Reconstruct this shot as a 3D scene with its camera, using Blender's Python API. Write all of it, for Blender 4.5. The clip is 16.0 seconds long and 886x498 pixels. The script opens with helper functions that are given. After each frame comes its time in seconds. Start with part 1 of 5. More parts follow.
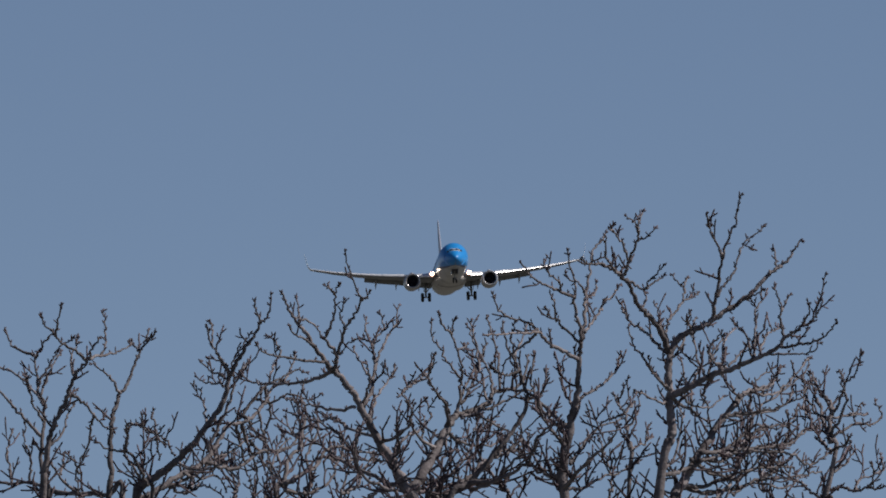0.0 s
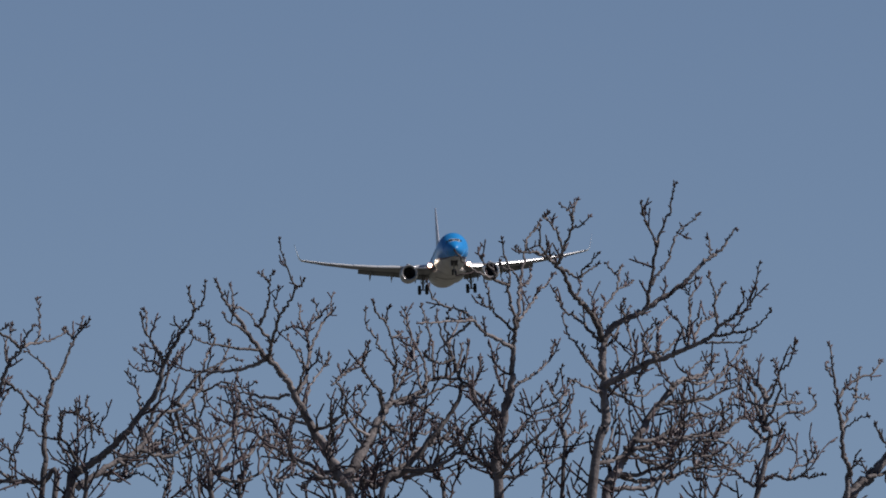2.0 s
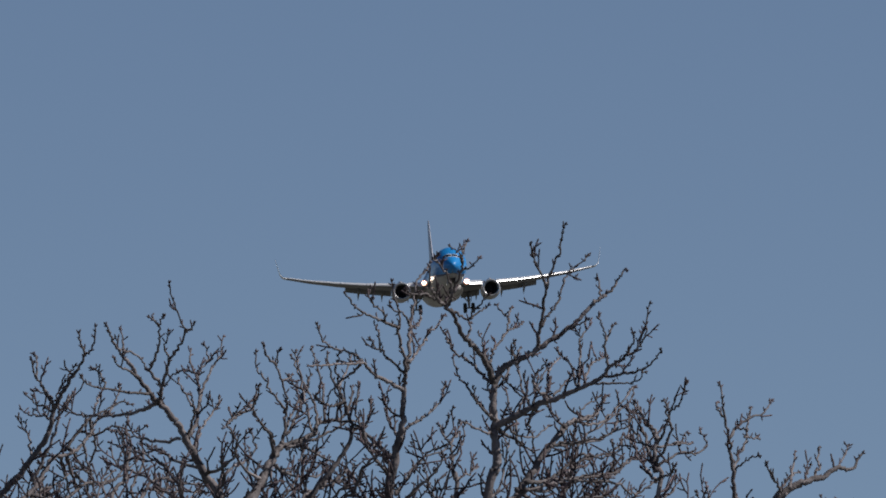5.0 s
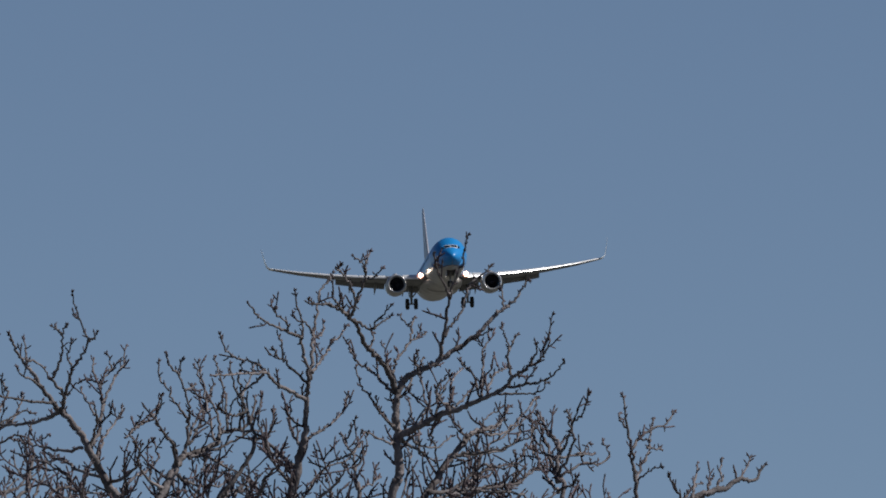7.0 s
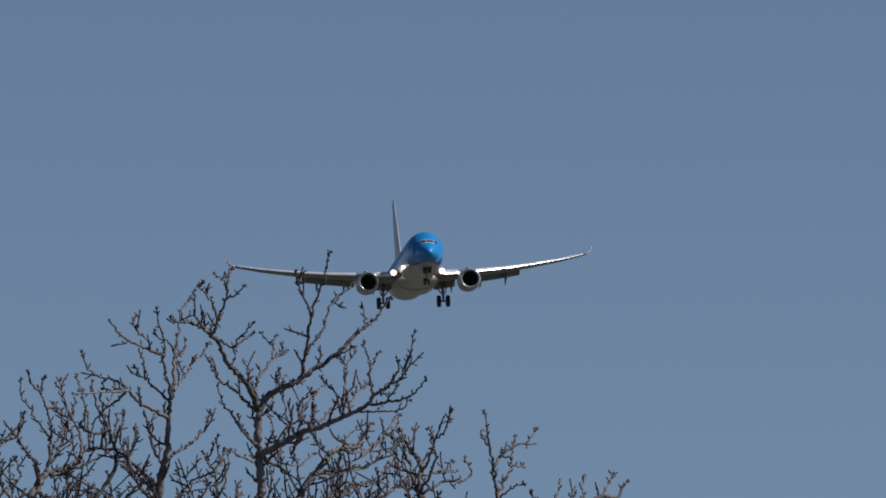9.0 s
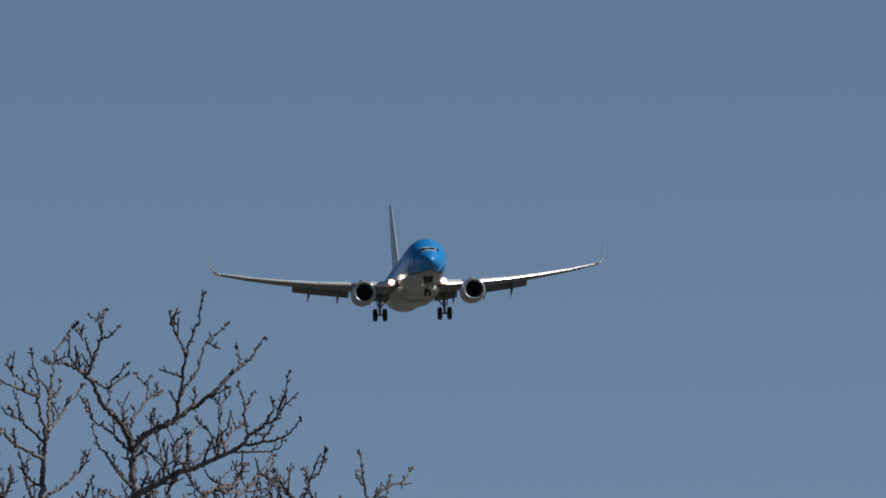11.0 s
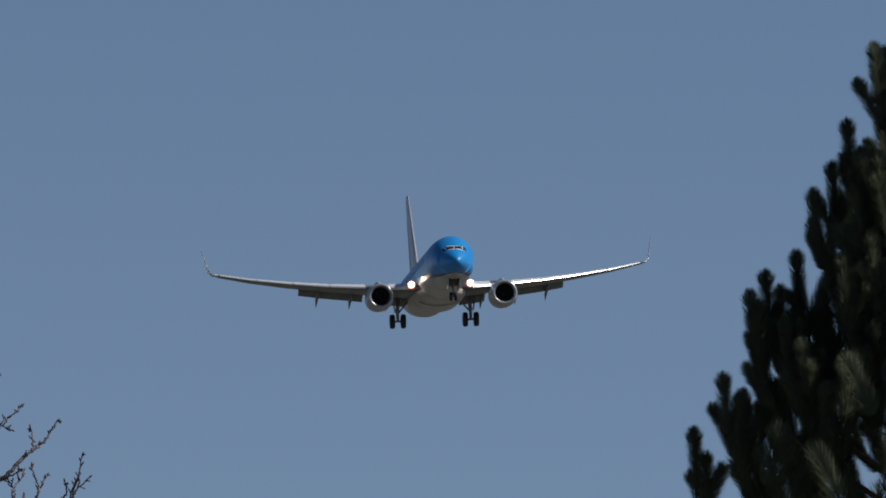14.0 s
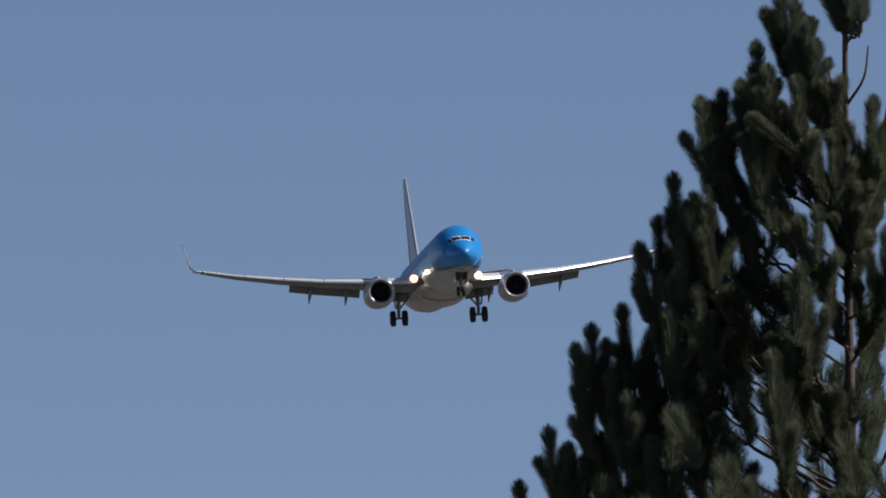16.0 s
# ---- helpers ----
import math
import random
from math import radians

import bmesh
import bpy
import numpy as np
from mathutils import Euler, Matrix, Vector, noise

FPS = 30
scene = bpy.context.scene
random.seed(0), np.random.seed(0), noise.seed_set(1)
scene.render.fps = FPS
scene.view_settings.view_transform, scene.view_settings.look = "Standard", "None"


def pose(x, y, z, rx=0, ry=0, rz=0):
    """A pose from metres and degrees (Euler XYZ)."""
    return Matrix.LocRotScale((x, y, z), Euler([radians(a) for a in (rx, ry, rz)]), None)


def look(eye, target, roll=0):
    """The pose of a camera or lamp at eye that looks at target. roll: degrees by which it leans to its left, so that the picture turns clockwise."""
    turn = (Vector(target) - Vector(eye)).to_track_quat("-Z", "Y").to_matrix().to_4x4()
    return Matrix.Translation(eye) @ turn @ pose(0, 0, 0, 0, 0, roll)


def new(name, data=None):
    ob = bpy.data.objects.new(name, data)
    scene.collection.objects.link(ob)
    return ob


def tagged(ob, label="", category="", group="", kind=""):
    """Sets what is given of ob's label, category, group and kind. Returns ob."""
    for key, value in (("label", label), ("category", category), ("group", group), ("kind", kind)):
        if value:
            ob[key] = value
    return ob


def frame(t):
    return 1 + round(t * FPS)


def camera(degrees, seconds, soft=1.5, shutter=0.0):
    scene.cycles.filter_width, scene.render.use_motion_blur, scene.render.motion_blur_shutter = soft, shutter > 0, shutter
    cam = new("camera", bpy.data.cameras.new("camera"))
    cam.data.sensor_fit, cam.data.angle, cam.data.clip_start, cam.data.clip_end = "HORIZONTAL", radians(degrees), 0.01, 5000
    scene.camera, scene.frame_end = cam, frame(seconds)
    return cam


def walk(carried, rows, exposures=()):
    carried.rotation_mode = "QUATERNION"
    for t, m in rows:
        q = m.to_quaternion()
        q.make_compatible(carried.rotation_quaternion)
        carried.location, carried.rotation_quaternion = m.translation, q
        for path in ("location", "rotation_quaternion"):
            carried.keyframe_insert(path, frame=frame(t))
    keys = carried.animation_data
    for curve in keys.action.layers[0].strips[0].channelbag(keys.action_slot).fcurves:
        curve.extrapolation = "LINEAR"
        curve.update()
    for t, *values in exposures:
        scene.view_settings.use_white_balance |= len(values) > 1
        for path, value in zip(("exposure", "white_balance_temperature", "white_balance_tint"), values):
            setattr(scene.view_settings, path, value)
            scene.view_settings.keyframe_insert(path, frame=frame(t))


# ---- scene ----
ROWS = [
    (0.0, -0.0000, 0.0000, -0.001),
    (0.5, -0.0087, 0.0030, -0.086),
    (1.0, -0.0480, -0.0065, -0.006),
    (1.5, -0.1158, -0.0234, -0.075),
    (2.0, -0.1859, -0.0334, -0.061),
    (2.5, -0.2441, -0.0363, 0.015),
    (3.0, -0.2971, -0.0273, 0.154),
    (3.5, -0.3404, -0.0114, 0.141),
    (4.0, -0.3738, 0.0289, 0.232),
    (6.5, -0.6788, 0.1090, 0.274),
    (7.0, -0.7719, 0.1125, 0.178),
    (7.5, -0.8288, 0.1025, 0.067),
    (8.0, -0.8935, 0.1134, 0.136),
    (8.5, -1.0297, 0.1249, 0.231),
    (9.0, -1.1635, 0.1604, 0.324),
    (11.5, -1.5952, 0.2860, 0.498),
    (12.0, -1.7256, 0.3107, 0.214),
    (12.5, -1.8181, 0.3619, 0.316),
    (13.0, -1.9049, 0.4098, 0.310),
    (13.5, -2.0047, 0.4507, 0.379),
    (14.0, -2.1030, 0.5053, 0.204),
    (14.5, -2.2139, 0.5221, 0.102),
    (15.0, -2.3170, 0.5779, 0.224),
    (15.5, -2.4434, 0.6067, 0.111),
    (16.0, -2.5961, 0.6529, 0.098),
]

TILT = 3.87
cam = camera(2.5, 16.0, 1.85)
walk(cam, [(t, pose(0, 0, 1.6, 90 + TILT + pitch, 0, yaw) @ pose(0, 0, 0, 0, 0, -roll)) for t, yaw, pitch, roll in ROWS],
     exposures=[(0.0, 0.15, 6600, 14), (3.0, 0.14, 6600, 14), (4.2, 0.09, 6550, 13), (7.0, 0.08, 6500, 10.5), (12.5, 0.0, 6500, 10), (14.5, 0.13, 6500, 11), (15.5, 0.235, 6500, 14), (16.0, 0.33, 6500, 15)])

# ---- sky and sun ----
SUN_FROM = Vector((0.69, -0.07, 0.72)).normalized()
world = bpy.data.worlds.new("sky")
scene.world = world
world.use_nodes = True
wn = world.node_tree
sky = wn.nodes.new("ShaderNodeTexSky")
sky.sky_type = "NISHITA"
sky.sun_disc = False
sky.sun_elevation = math.asin(SUN_FROM.z)
sky.sun_rotation = math.atan2(SUN_FROM.x, SUN_FROM.y)
sky.air_density, sky.dust_density, sky.ozone_density = 0.4, 0.0, 1.0
wn.links.new(sky.outputs[0], wn.nodes["Background"].inputs[0])
wn.nodes["Background"].inputs[1].default_value = 0.0555

sun_data = bpy.data.lights.new("sun", "SUN")
sun_data.energy, sun_data.angle, sun_data.color = 3.5, radians(0.53), (1.0, 0.965, 0.92)
sun = new("sun", sun_data)
sun.matrix_world = look(SUN_FROM * 100, (0, 0, 0))


# ---- materials ----
def material(name, colour, rough=0.5, metal=0.0, spread=0.15, scale=8.0, bump=0.0, fine=60.0, coat=0.0, second=None, spec=0.5, per_object=0.0):
    """A surface with two scales of colour variation and a fine relief."""
    m = bpy.data.materials.new(name)
    m.use_nodes = True
    nt = m.node_tree
    p = nt.nodes["Principled BSDF"]
    p.inputs["Roughness"].default_value, p.inputs["Metallic"].default_value = rough, metal
    p.inputs["Coat Weight"].default_value, p.inputs["Specular IOR Level"].default_value = coat, spec
    co = nt.nodes.new("ShaderNodeTexCoord")
    big, small = nt.nodes.new("ShaderNodeTexNoise"), nt.nodes.new("ShaderNodeTexNoise")
    big.inputs["Scale"].default_value, small.inputs["Scale"].default_value = scale, fine
    big.inputs["Detail"].default_value = 3.0
    for n in (big, small):
        nt.links.new(co.outputs["Object"], n.inputs["Vector"])
    both = nt.nodes.new("ShaderNodeMath")
    both.operation = "MULTIPLY_ADD"
    nt.links.new(small.outputs["Fac"], both.inputs[0])
    both.inputs[1].default_value = 0.5
    nt.links.new(big.outputs["Fac"], both.inputs[2])
    ramp = nt.nodes.new("ShaderNodeMapRange")
    ramp.inputs["From Min"].default_value, ramp.inputs["From Max"].default_value = 0.5, 1.0
    nt.links.new(both.outputs[0], ramp.inputs["Value"])
    mix = nt.nodes.new("ShaderNodeMix")
    mix.data_type = "RGBA"
    low = second or tuple(c * (1 - spread) for c in colour)
    mix.inputs["A"].default_value = (*low, 1)
    mix.inputs["B"].default_value = (*(min(1, c * (1 + spread)) for c in colour), 1)
    nt.links.new(ramp.outputs["Result"], mix.inputs["Factor"])
    out = mix.outputs["Result"]
    if per_object:
        info, hsv, ran = nt.nodes.new("ShaderNodeObjectInfo"), nt.nodes.new("ShaderNodeHueSaturation"), nt.nodes.new("ShaderNodeMapRange")
        ran.inputs["To Min"].default_value, ran.inputs["To Max"].default_value = 1 - per_object, 1 + per_object
        nt.links.new(info.outputs["Random"], ran.inputs["Value"])
        nt.links.new(ran.outputs["Result"], hsv.inputs["Value"])
        nt.links.new(out, hsv.inputs["Color"])
        out = hsv.outputs["Color"]
    nt.links.new(out, p.inputs["Base Color"])
    if bump:
        b = nt.nodes.new("ShaderNodeBump")
        b.inputs["Strength"].default_value, b.inputs["Distance"].default_value = bump, 0.01
        nt.links.new(both.outputs[0], b.inputs["Height"])
        nt.links.new(b.outputs["Normal"], p.inputs["Normal"])
    return m


def glow(name, colour, strength):
    m = bpy.data.materials.new(name)
    m.use_nodes = True
    p = m.node_tree.nodes["Principled BSDF"]
    p.inputs["Emission Color"].default_value = (*colour, 1)
    p.inputs["Emission Strength"].default_value = strength
    return m


def let_through(m, colour, share):
    """Lets a share of the light through a thin leaf."""
    nt = m.node_tree
    leaf, mix = nt.nodes.new("ShaderNodeBsdfTranslucent"), nt.nodes.new("ShaderNodeMixShader")
    leaf.inputs["Color"].default_value = (*colour, 1)
    mix.inputs[0].default_value = share
    nt.links.new(nt.nodes["Principled BSDF"].outputs[0], mix.inputs[1])
    nt.links.new(leaf.outputs[0], mix.inputs[2])
    nt.links.new(mix.outputs[0], nt.nodes["Material Output"].inputs["Surface"])


GRASS = material("grass", (0.088, 0.086, 0.070), 0.9, spread=0.35, scale=0.05, fine=2.0)
BARK = material("bark", (0.188, 0.168, 0.168), 0.85, spread=0.35, scale=16, fine=120, bump=0.6, second=(0.060, 0.050, 0.050), per_object=0.3)
TWIG = material("twig_bark", (0.102, 0.075, 0.082), 0.75, spread=0.3, scale=10, fine=150, bump=0.3, second=(0.036, 0.026, 0.029), per_object=0.4)
PINE_BARK = material("pine_bark", (0.085, 0.068, 0.06), 0.9, spread=0.3, scale=12, fine=90, bump=0.7, second=(0.13, 0.09, 0.07))
NEEDLE = material("needles", (0.120, 0.138, 0.090), 0.85, spread=0.35, scale=6, fine=60, second=(0.092, 0.106, 0.070), per_object=0.25, spec=0.12)
let_through(NEEDLE, (0.15, 0.17, 0.11), 0.4)
BLUE = material("blue_paint", (0.012, 0.25, 0.63), 0.38, spread=0.06, scale=0.8, fine=9, coat=0.12)
DARK_BLUE = material("dark_blue_paint", (0.008, 0.03, 0.12), 0.3, spread=0.1, scale=1, fine=9, coat=0.3)
WHITE = material("white_paint", (0.74, 0.74, 0.73), 0.32, spread=0.06, scale=0.7, fine=6, coat=0.2)
BELLY = material("pale_grey_paint", (0.50, 0.49, 0.48), 0.4, spread=0.12, scale=0.9, fine=5, second=(0.36, 0.35, 0.34))
NACELLE = material("nacelle_paint", (0.38, 0.38, 0.39), 0.35, spread=0.12, scale=1.2, fine=8)
# wing grey set darker than its paint, with the underside's shade in the colour
SHADED_GREY = material("shaded_wing_grey", (0.155, 0.16, 0.175), 0.42, spread=0.12, scale=0.8, fine=5)
FLAP_GREY = material("flap_grey_paint", (0.15, 0.152, 0.155), 0.5, spread=0.15, scale=1.2, fine=7)
BRIGHT = material("bare_aluminium", (0.93, 0.93, 0.93), 0.30, metal=0.25, spread=0.04, scale=1.5, fine=12)
STEEL = material("gear_steel", (0.30, 0.30, 0.30), 0.45, metal=0.4, spread=0.2, scale=6, fine=40)
LIP = material("inlet_lip_metal", (0.50, 0.50, 0.51), 0.3, metal=0.5, spread=0.06, scale=2, fine=12)
RUBBER = material("rubber", (0.022, 0.022, 0.023), 0.8, spread=0.25, scale=5, fine=40)
DARK = material("dark_metal", (0.045, 0.042, 0.05), 0.6, spread=0.3, scale=4, fine=30)
# the fin's white, greyed so that its shaded side is in the colour
FIN_SHADED = material("fin_white_shaded", (0.42, 0.43, 0.48), 0.35, spread=0.08, scale=0.8, fine=6)
GLASS = material("cockpit_glass", (0.015, 0.017, 0.02), 0.12, spread=0.1, scale=3, fine=20)
LAMP = glow("landing_light_glow", (1.0, 0.88, 0.68), 14.0)
# warm emission that stands in for the glare round the landing lights
LAMP_GLARE = glow("lamp_glare_glow", (1.0, 0.42, 0.25), 1.1)
GLOW_SMALL = glow("small_spot_glow", (1.0, 0.80, 0.6), 4.0)


# ---- mesh helpers ----
def mesh_of(name, verts, faces, mats, index=None, smooth=True):
    me = bpy.data.meshes.new(name)
    me.from_pydata([tuple(v) for v in verts], [], faces)
    for m in (mats if isinstance(mats, (list, tuple)) else [mats]):
        me.materials.append(m)
    if index is not None:
        me.polygons.foreach_set("material_index", index)
    me.polygons.foreach_set("use_smooth", [smooth] * len(me.polygons))
    me.update()
    return me


def part(name, me, parent, label=""):
    ob = new(name, me)
    ob.parent = parent
    if label:
        tagged(ob, label)
    return ob


def fix(me):
    """Turns all faces outwards."""
    bm = bmesh.new()
    bm.from_mesh(me)
    bmesh.ops.recalc_face_normals(bm, faces=bm.faces)
    bm.to_mesh(me)
    bm.free()
    return me


def loft(name, rings, mats, pick=None, caps=True, smooth=True):
    """A skin over rings with equally many points; pick(centre) chooses the material."""
    n = len(rings[0])
    verts = [v for r in rings for v in r]
    faces = [(i * n + j, i * n + (j + 1) % n, (i + 1) * n + (j + 1) % n, (i + 1) * n + j) for i in range(len(rings) - 1) for j in range(n)]
    if caps:
        faces += [tuple(range(n)), tuple(range((len(rings) - 1) * n, len(rings) * n))]
    index = None
    if pick:
        index = [pick(sum((Vector(verts[k]) for k in f), Vector()) / len(f)) for f in faces]
    return fix(mesh_of(name, verts, faces, mats, index, smooth))


def curve_points(points, steps):
    """A smooth line through the points (Catmull-Rom)."""
    p = np.array(points, float)
    p = np.vstack([2 * p[0] - p[1], p, 2 * p[-1] - p[-2]])
    out = []
    for i in range(1, len(p) - 2):
        for k in range(steps):
            t = k / steps
            a, b, c, d = p[i - 1], p[i], p[i + 1], p[i + 2]
            out.append(0.5 * (2 * b + (c - a) * t + (2 * a - 5 * b + 4 * c - d) * t * t + (3 * b - a - 3 * c + d) * t ** 3))
    out.append(p[-2])
    return np.array(out)


class Tubes:
    """Gathers many tapered tubes into one mesh."""

    def __init__(self):
        self.verts, self.faces = [], []

    def add(self, points, radii, sides):
        p = np.asarray(points, float)
        tang = np.gradient(p, axis=0)
        tang /= np.linalg.norm(tang, axis=1)[:, None] + 1e-9
        ref = np.array((0.0, 1.0, 0.0)) if abs(tang[:, 1]).mean() < 0.8 else np.array((1.0, 0.0, 0.0))
        u = np.cross(tang, ref)
        u /= np.linalg.norm(u, axis=1)[:, None] + 1e-9
        w = np.cross(tang, u)
        ang = np.arange(sides) * 2 * np.pi / sides
        ring = p[:, None] + np.asarray(radii)[:, None, None] * (u[:, None] * np.cos(ang)[None, :, None] + w[:, None] * np.sin(ang)[None, :, None])
        b, n = len(self.verts), len(p)
        self.verts += ring.reshape(-1, 3).tolist()
        self.faces += [(b + i * sides + j, b + i * sides + (j + 1) % sides, b + (i + 1) * sides + (j + 1) % sides, b + (i + 1) * sides + j) for i in range(n - 1) for j in range(sides)]
        self.faces.append(tuple(b + (n - 1) * sides + j for j in range(sides)))
        self.faces.append(tuple(b + j for j in reversed(range(sides))))

    def mesh(self, name, mat):
        return mesh_of(name, self.verts, self.faces, mat)


# ---- ground ----
def build_ground():
    n, reach = 96, 4800.0
    verts, faces = [(0, 0, 0)], []
    radii = [20, 60, 140, 400, 1200, reach]
    for r in radii:
        verts += [(r * math.cos(2 * math.pi * k / n), r * math.sin(2 * math.pi * k / n), 0.0) for k in range(n)]
    faces += [(0, 1 + k, 1 + (k + 1) % n) for k in range(n)]
    for i in range(len(radii) - 1):
        a, b = 1 + i * n, 1 + (i + 1) * n
        faces += [(a + k, b + k, b + (k + 1) % n, a + (k + 1) % n) for k in range(n)]
    tagged(new("ground", mesh_of("ground", verts, faces, GRASS, smooth=False)), "flat green and brown meadow reaching the horizon", "ground", kind="structure")


build_ground()

# ---- bare trees ----
rnd = random.Random(11)
TWIGGY, TWIGS = {}, {}


def twig_line(start, way, length, rise):
    """A twig that bends upwards in short zigzags."""
    n = max(4, int(length / 0.028))
    p, d, out = np.array(start, float), np.array(way, float), [np.array(start, float)]
    step = length / n
    for i in range(n):
        d = d + np.array((rnd.gauss(0, 0.21) + (0.16 if i % 2 else -0.16), rnd.gauss(0, 0.15), rnd.gauss(0, 0.13) + rise))
        d /= np.linalg.norm(d)
        p = p + d * step
        out.append(p.copy())
    return np.array(out), d


def bud(tubes, p, d, size):
    """A swollen bud at a twig's end."""
    q = np.array(p) - np.array(d) * size * 0.4
    tubes.add([q, q + d * size * 0.8, q + d * size * 1.7, q + d * size * 2.6], [size * 0.35, size * 0.62, size * 0.5, size * 0.1], 5)


def spur(tubes, p, d, size):
    line, e = twig_line(p, d, size, 0.12)
    k = len(line)
    tubes.add(line, np.linspace(0.0028, 0.0024, k), 5)
    bud(tubes, line[-1], e, 0.0046)
    if rnd.random() < 0.5:
        side = np.array((rnd.uniform(-1, 1), rnd.uniform(-0.6, 0.6), rnd.uniform(0, 0.8)))
        bud(tubes, line[-2], side / np.linalg.norm(side), 0.0042)


def twig(tubes, p, d, length, r0, depth=0):
    line, e = twig_line(p, d, length, 0.13)
    k = len(line)
    radii = np.linspace(r0, 0.0029, k) * np.array([1 + 0.22 * (i % 2) * rnd.random() for i in range(k)])
    tubes.add(line, radii, 5)
    bud(tubes, line[-1], e, 0.0056)
    turn = rnd.choice((-1, 1))
    for i in range(1, k - 1):
        t = line[i + 1] - line[i]
        t /= np.linalg.norm(t)
        turn = -turn
        side = np.array((-t[2], 0, t[0])) * turn * rnd.uniform(0.5, 1.0) + np.array((0, rnd.uniform(-0.7, 0.7), 0)) + t * rnd.uniform(0.3, 0.9)
        side /= np.linalg.norm(side)
        if depth == 0 and length > 0.15 and rnd.random() < 0.3:
            twig(tubes, line[i], side, length * rnd.uniform(0.3, 0.6), max(0.0031, r0 * 0.75), 1)
        elif rnd.random() < 0.75:
            spur(tubes, line[i], side, rnd.uniform(0.006, 0.022))


def limb(tree, y0, y1, r0, r1, *points):
    """One limb through (x, z) points of the tree, its depth running from y0 to y1, with its twigs as a part of it."""
    m = len(points)
    line = curve_points([(x, y0 + (y1 - y0) * i / (m - 1), z) for i, (x, z) in enumerate(points)], 6)
    k = len(line)
    jit = np.array([(rnd.gauss(0, 1), rnd.gauss(0, 1), rnd.gauss(0, 1)) for _ in range(k)]) * 0.0026
    jit[0] = 0
    line = line + jit
    radii = (r0 + (r1 - r0) * np.linspace(0, 1, k) ** (0.8 if r0 > 0.0105 else 0.6)) * np.array([1 + rnd.uniform(-0.08, 0.16) for _ in range(k)])
    t = Tubes()
    t.add(line, radii, 9 if r0 > 0.012 else 7)
    ob = part("limb", t.mesh("limb", BARK), tree)
    tw, singles = Tubes(), []

    def own_twig(tree, rest):
        """The first 300 twigs of a tree are parts of their own."""
        TWIGS[tree.name] = TWIGS.get(tree.name, 0) + 1
        if TWIGS[tree.name] > 300:
            return rest
        singles.append(Tubes())
        return singles[-1]

    seg = np.linalg.norm(np.diff(line, axis=0), axis=1)
    along = np.concatenate([[0], np.cumsum(seg)])
    total, at, turn = along[-1], 0.03, 1
    while at < total:
        i = min(k - 2, int(np.searchsorted(along, at)))
        p = line[i]
        if p[2] > 5.05:
            d = line[i + 1] - line[i]
            d /= np.linalg.norm(d)
            turn = -turn
            side = np.array((-d[2], 0, d[0])) * turn * rnd.uniform(0.6, 1.1) + d * rnd.uniform(0.3, 0.9) + np.array((0, rnd.uniform(-0.8, 0.8), 0.35))
            side /= np.linalg.norm(side)
            left, fine = (total - at), r0 < 0.0085
            low = max(0.0, min(1.0, (6.05 - p[2]) / 0.5)) * TWIGGY.get(tree.name, 1.0)
            if left > 0.07 and rnd.random() < (0.16 if fine else 0.29) * (0.55 if TWIGGY.get(tree.name, 1.0) < 0.3 else 1.0) + 0.20 * low:
                twig(own_twig(tree, tw), p, side, min(rnd.uniform(0.03, 0.095) + 0.12 * low * rnd.random(), 0.02 + left * (0.5 + 0.4 * low)), min(0.0046, radii[i] * 0.7))
            else:
                spur(tw, p, side, rnd.uniform(0.004, 0.018))
        at += rnd.uniform(0.024, 0.07) * (1 - 0.4 * low) if p[2] > 5.05 else 0.05
    e = line[-1] - line[-2]
    e /= np.linalg.norm(e)
    bud(tw, line[-1], e, 0.0066)
    for s in (-1, 1):
        v = np.array((-e[2], 0, e[0])) * s * 0.8 + e * 0.7
        bud(tw, line[-2 if s > 0 else -1], v / np.linalg.norm(v), 0.0058)
    tagged(part("spur_growth", tw.mesh("spur_growth", TWIG), ob), kind="stuff")
    for one in singles:
        part("twig", one.mesh("twig", TWIG), ob)


def bare_tree(x, y, label, fork, radius):
    tree = tagged(new("bare_tree"), label, "tree", "bare trees")
    tree.location = (x, y, 0)
    z = np.linspace(0, fork + 0.25, 14)
    pts = np.array([(0.05 * math.sin(1.3 * h + x), 0.04 * math.cos(1.7 * h + x) - 0.04 * math.cos(x), h) for h in z])
    pts[:, 0] *= np.clip((fork - z) / fork, 0, 1)
    r = radius * (1 - 0.35 * z / fork) * (1 + 0.5 * np.exp(-z / 0.18))
    r[-1] *= 0.4
    t = Tubes()
    t.add(pts, r, 16)
    part("trunk", t.mesh("trunk", BARK), tree)
    return tree


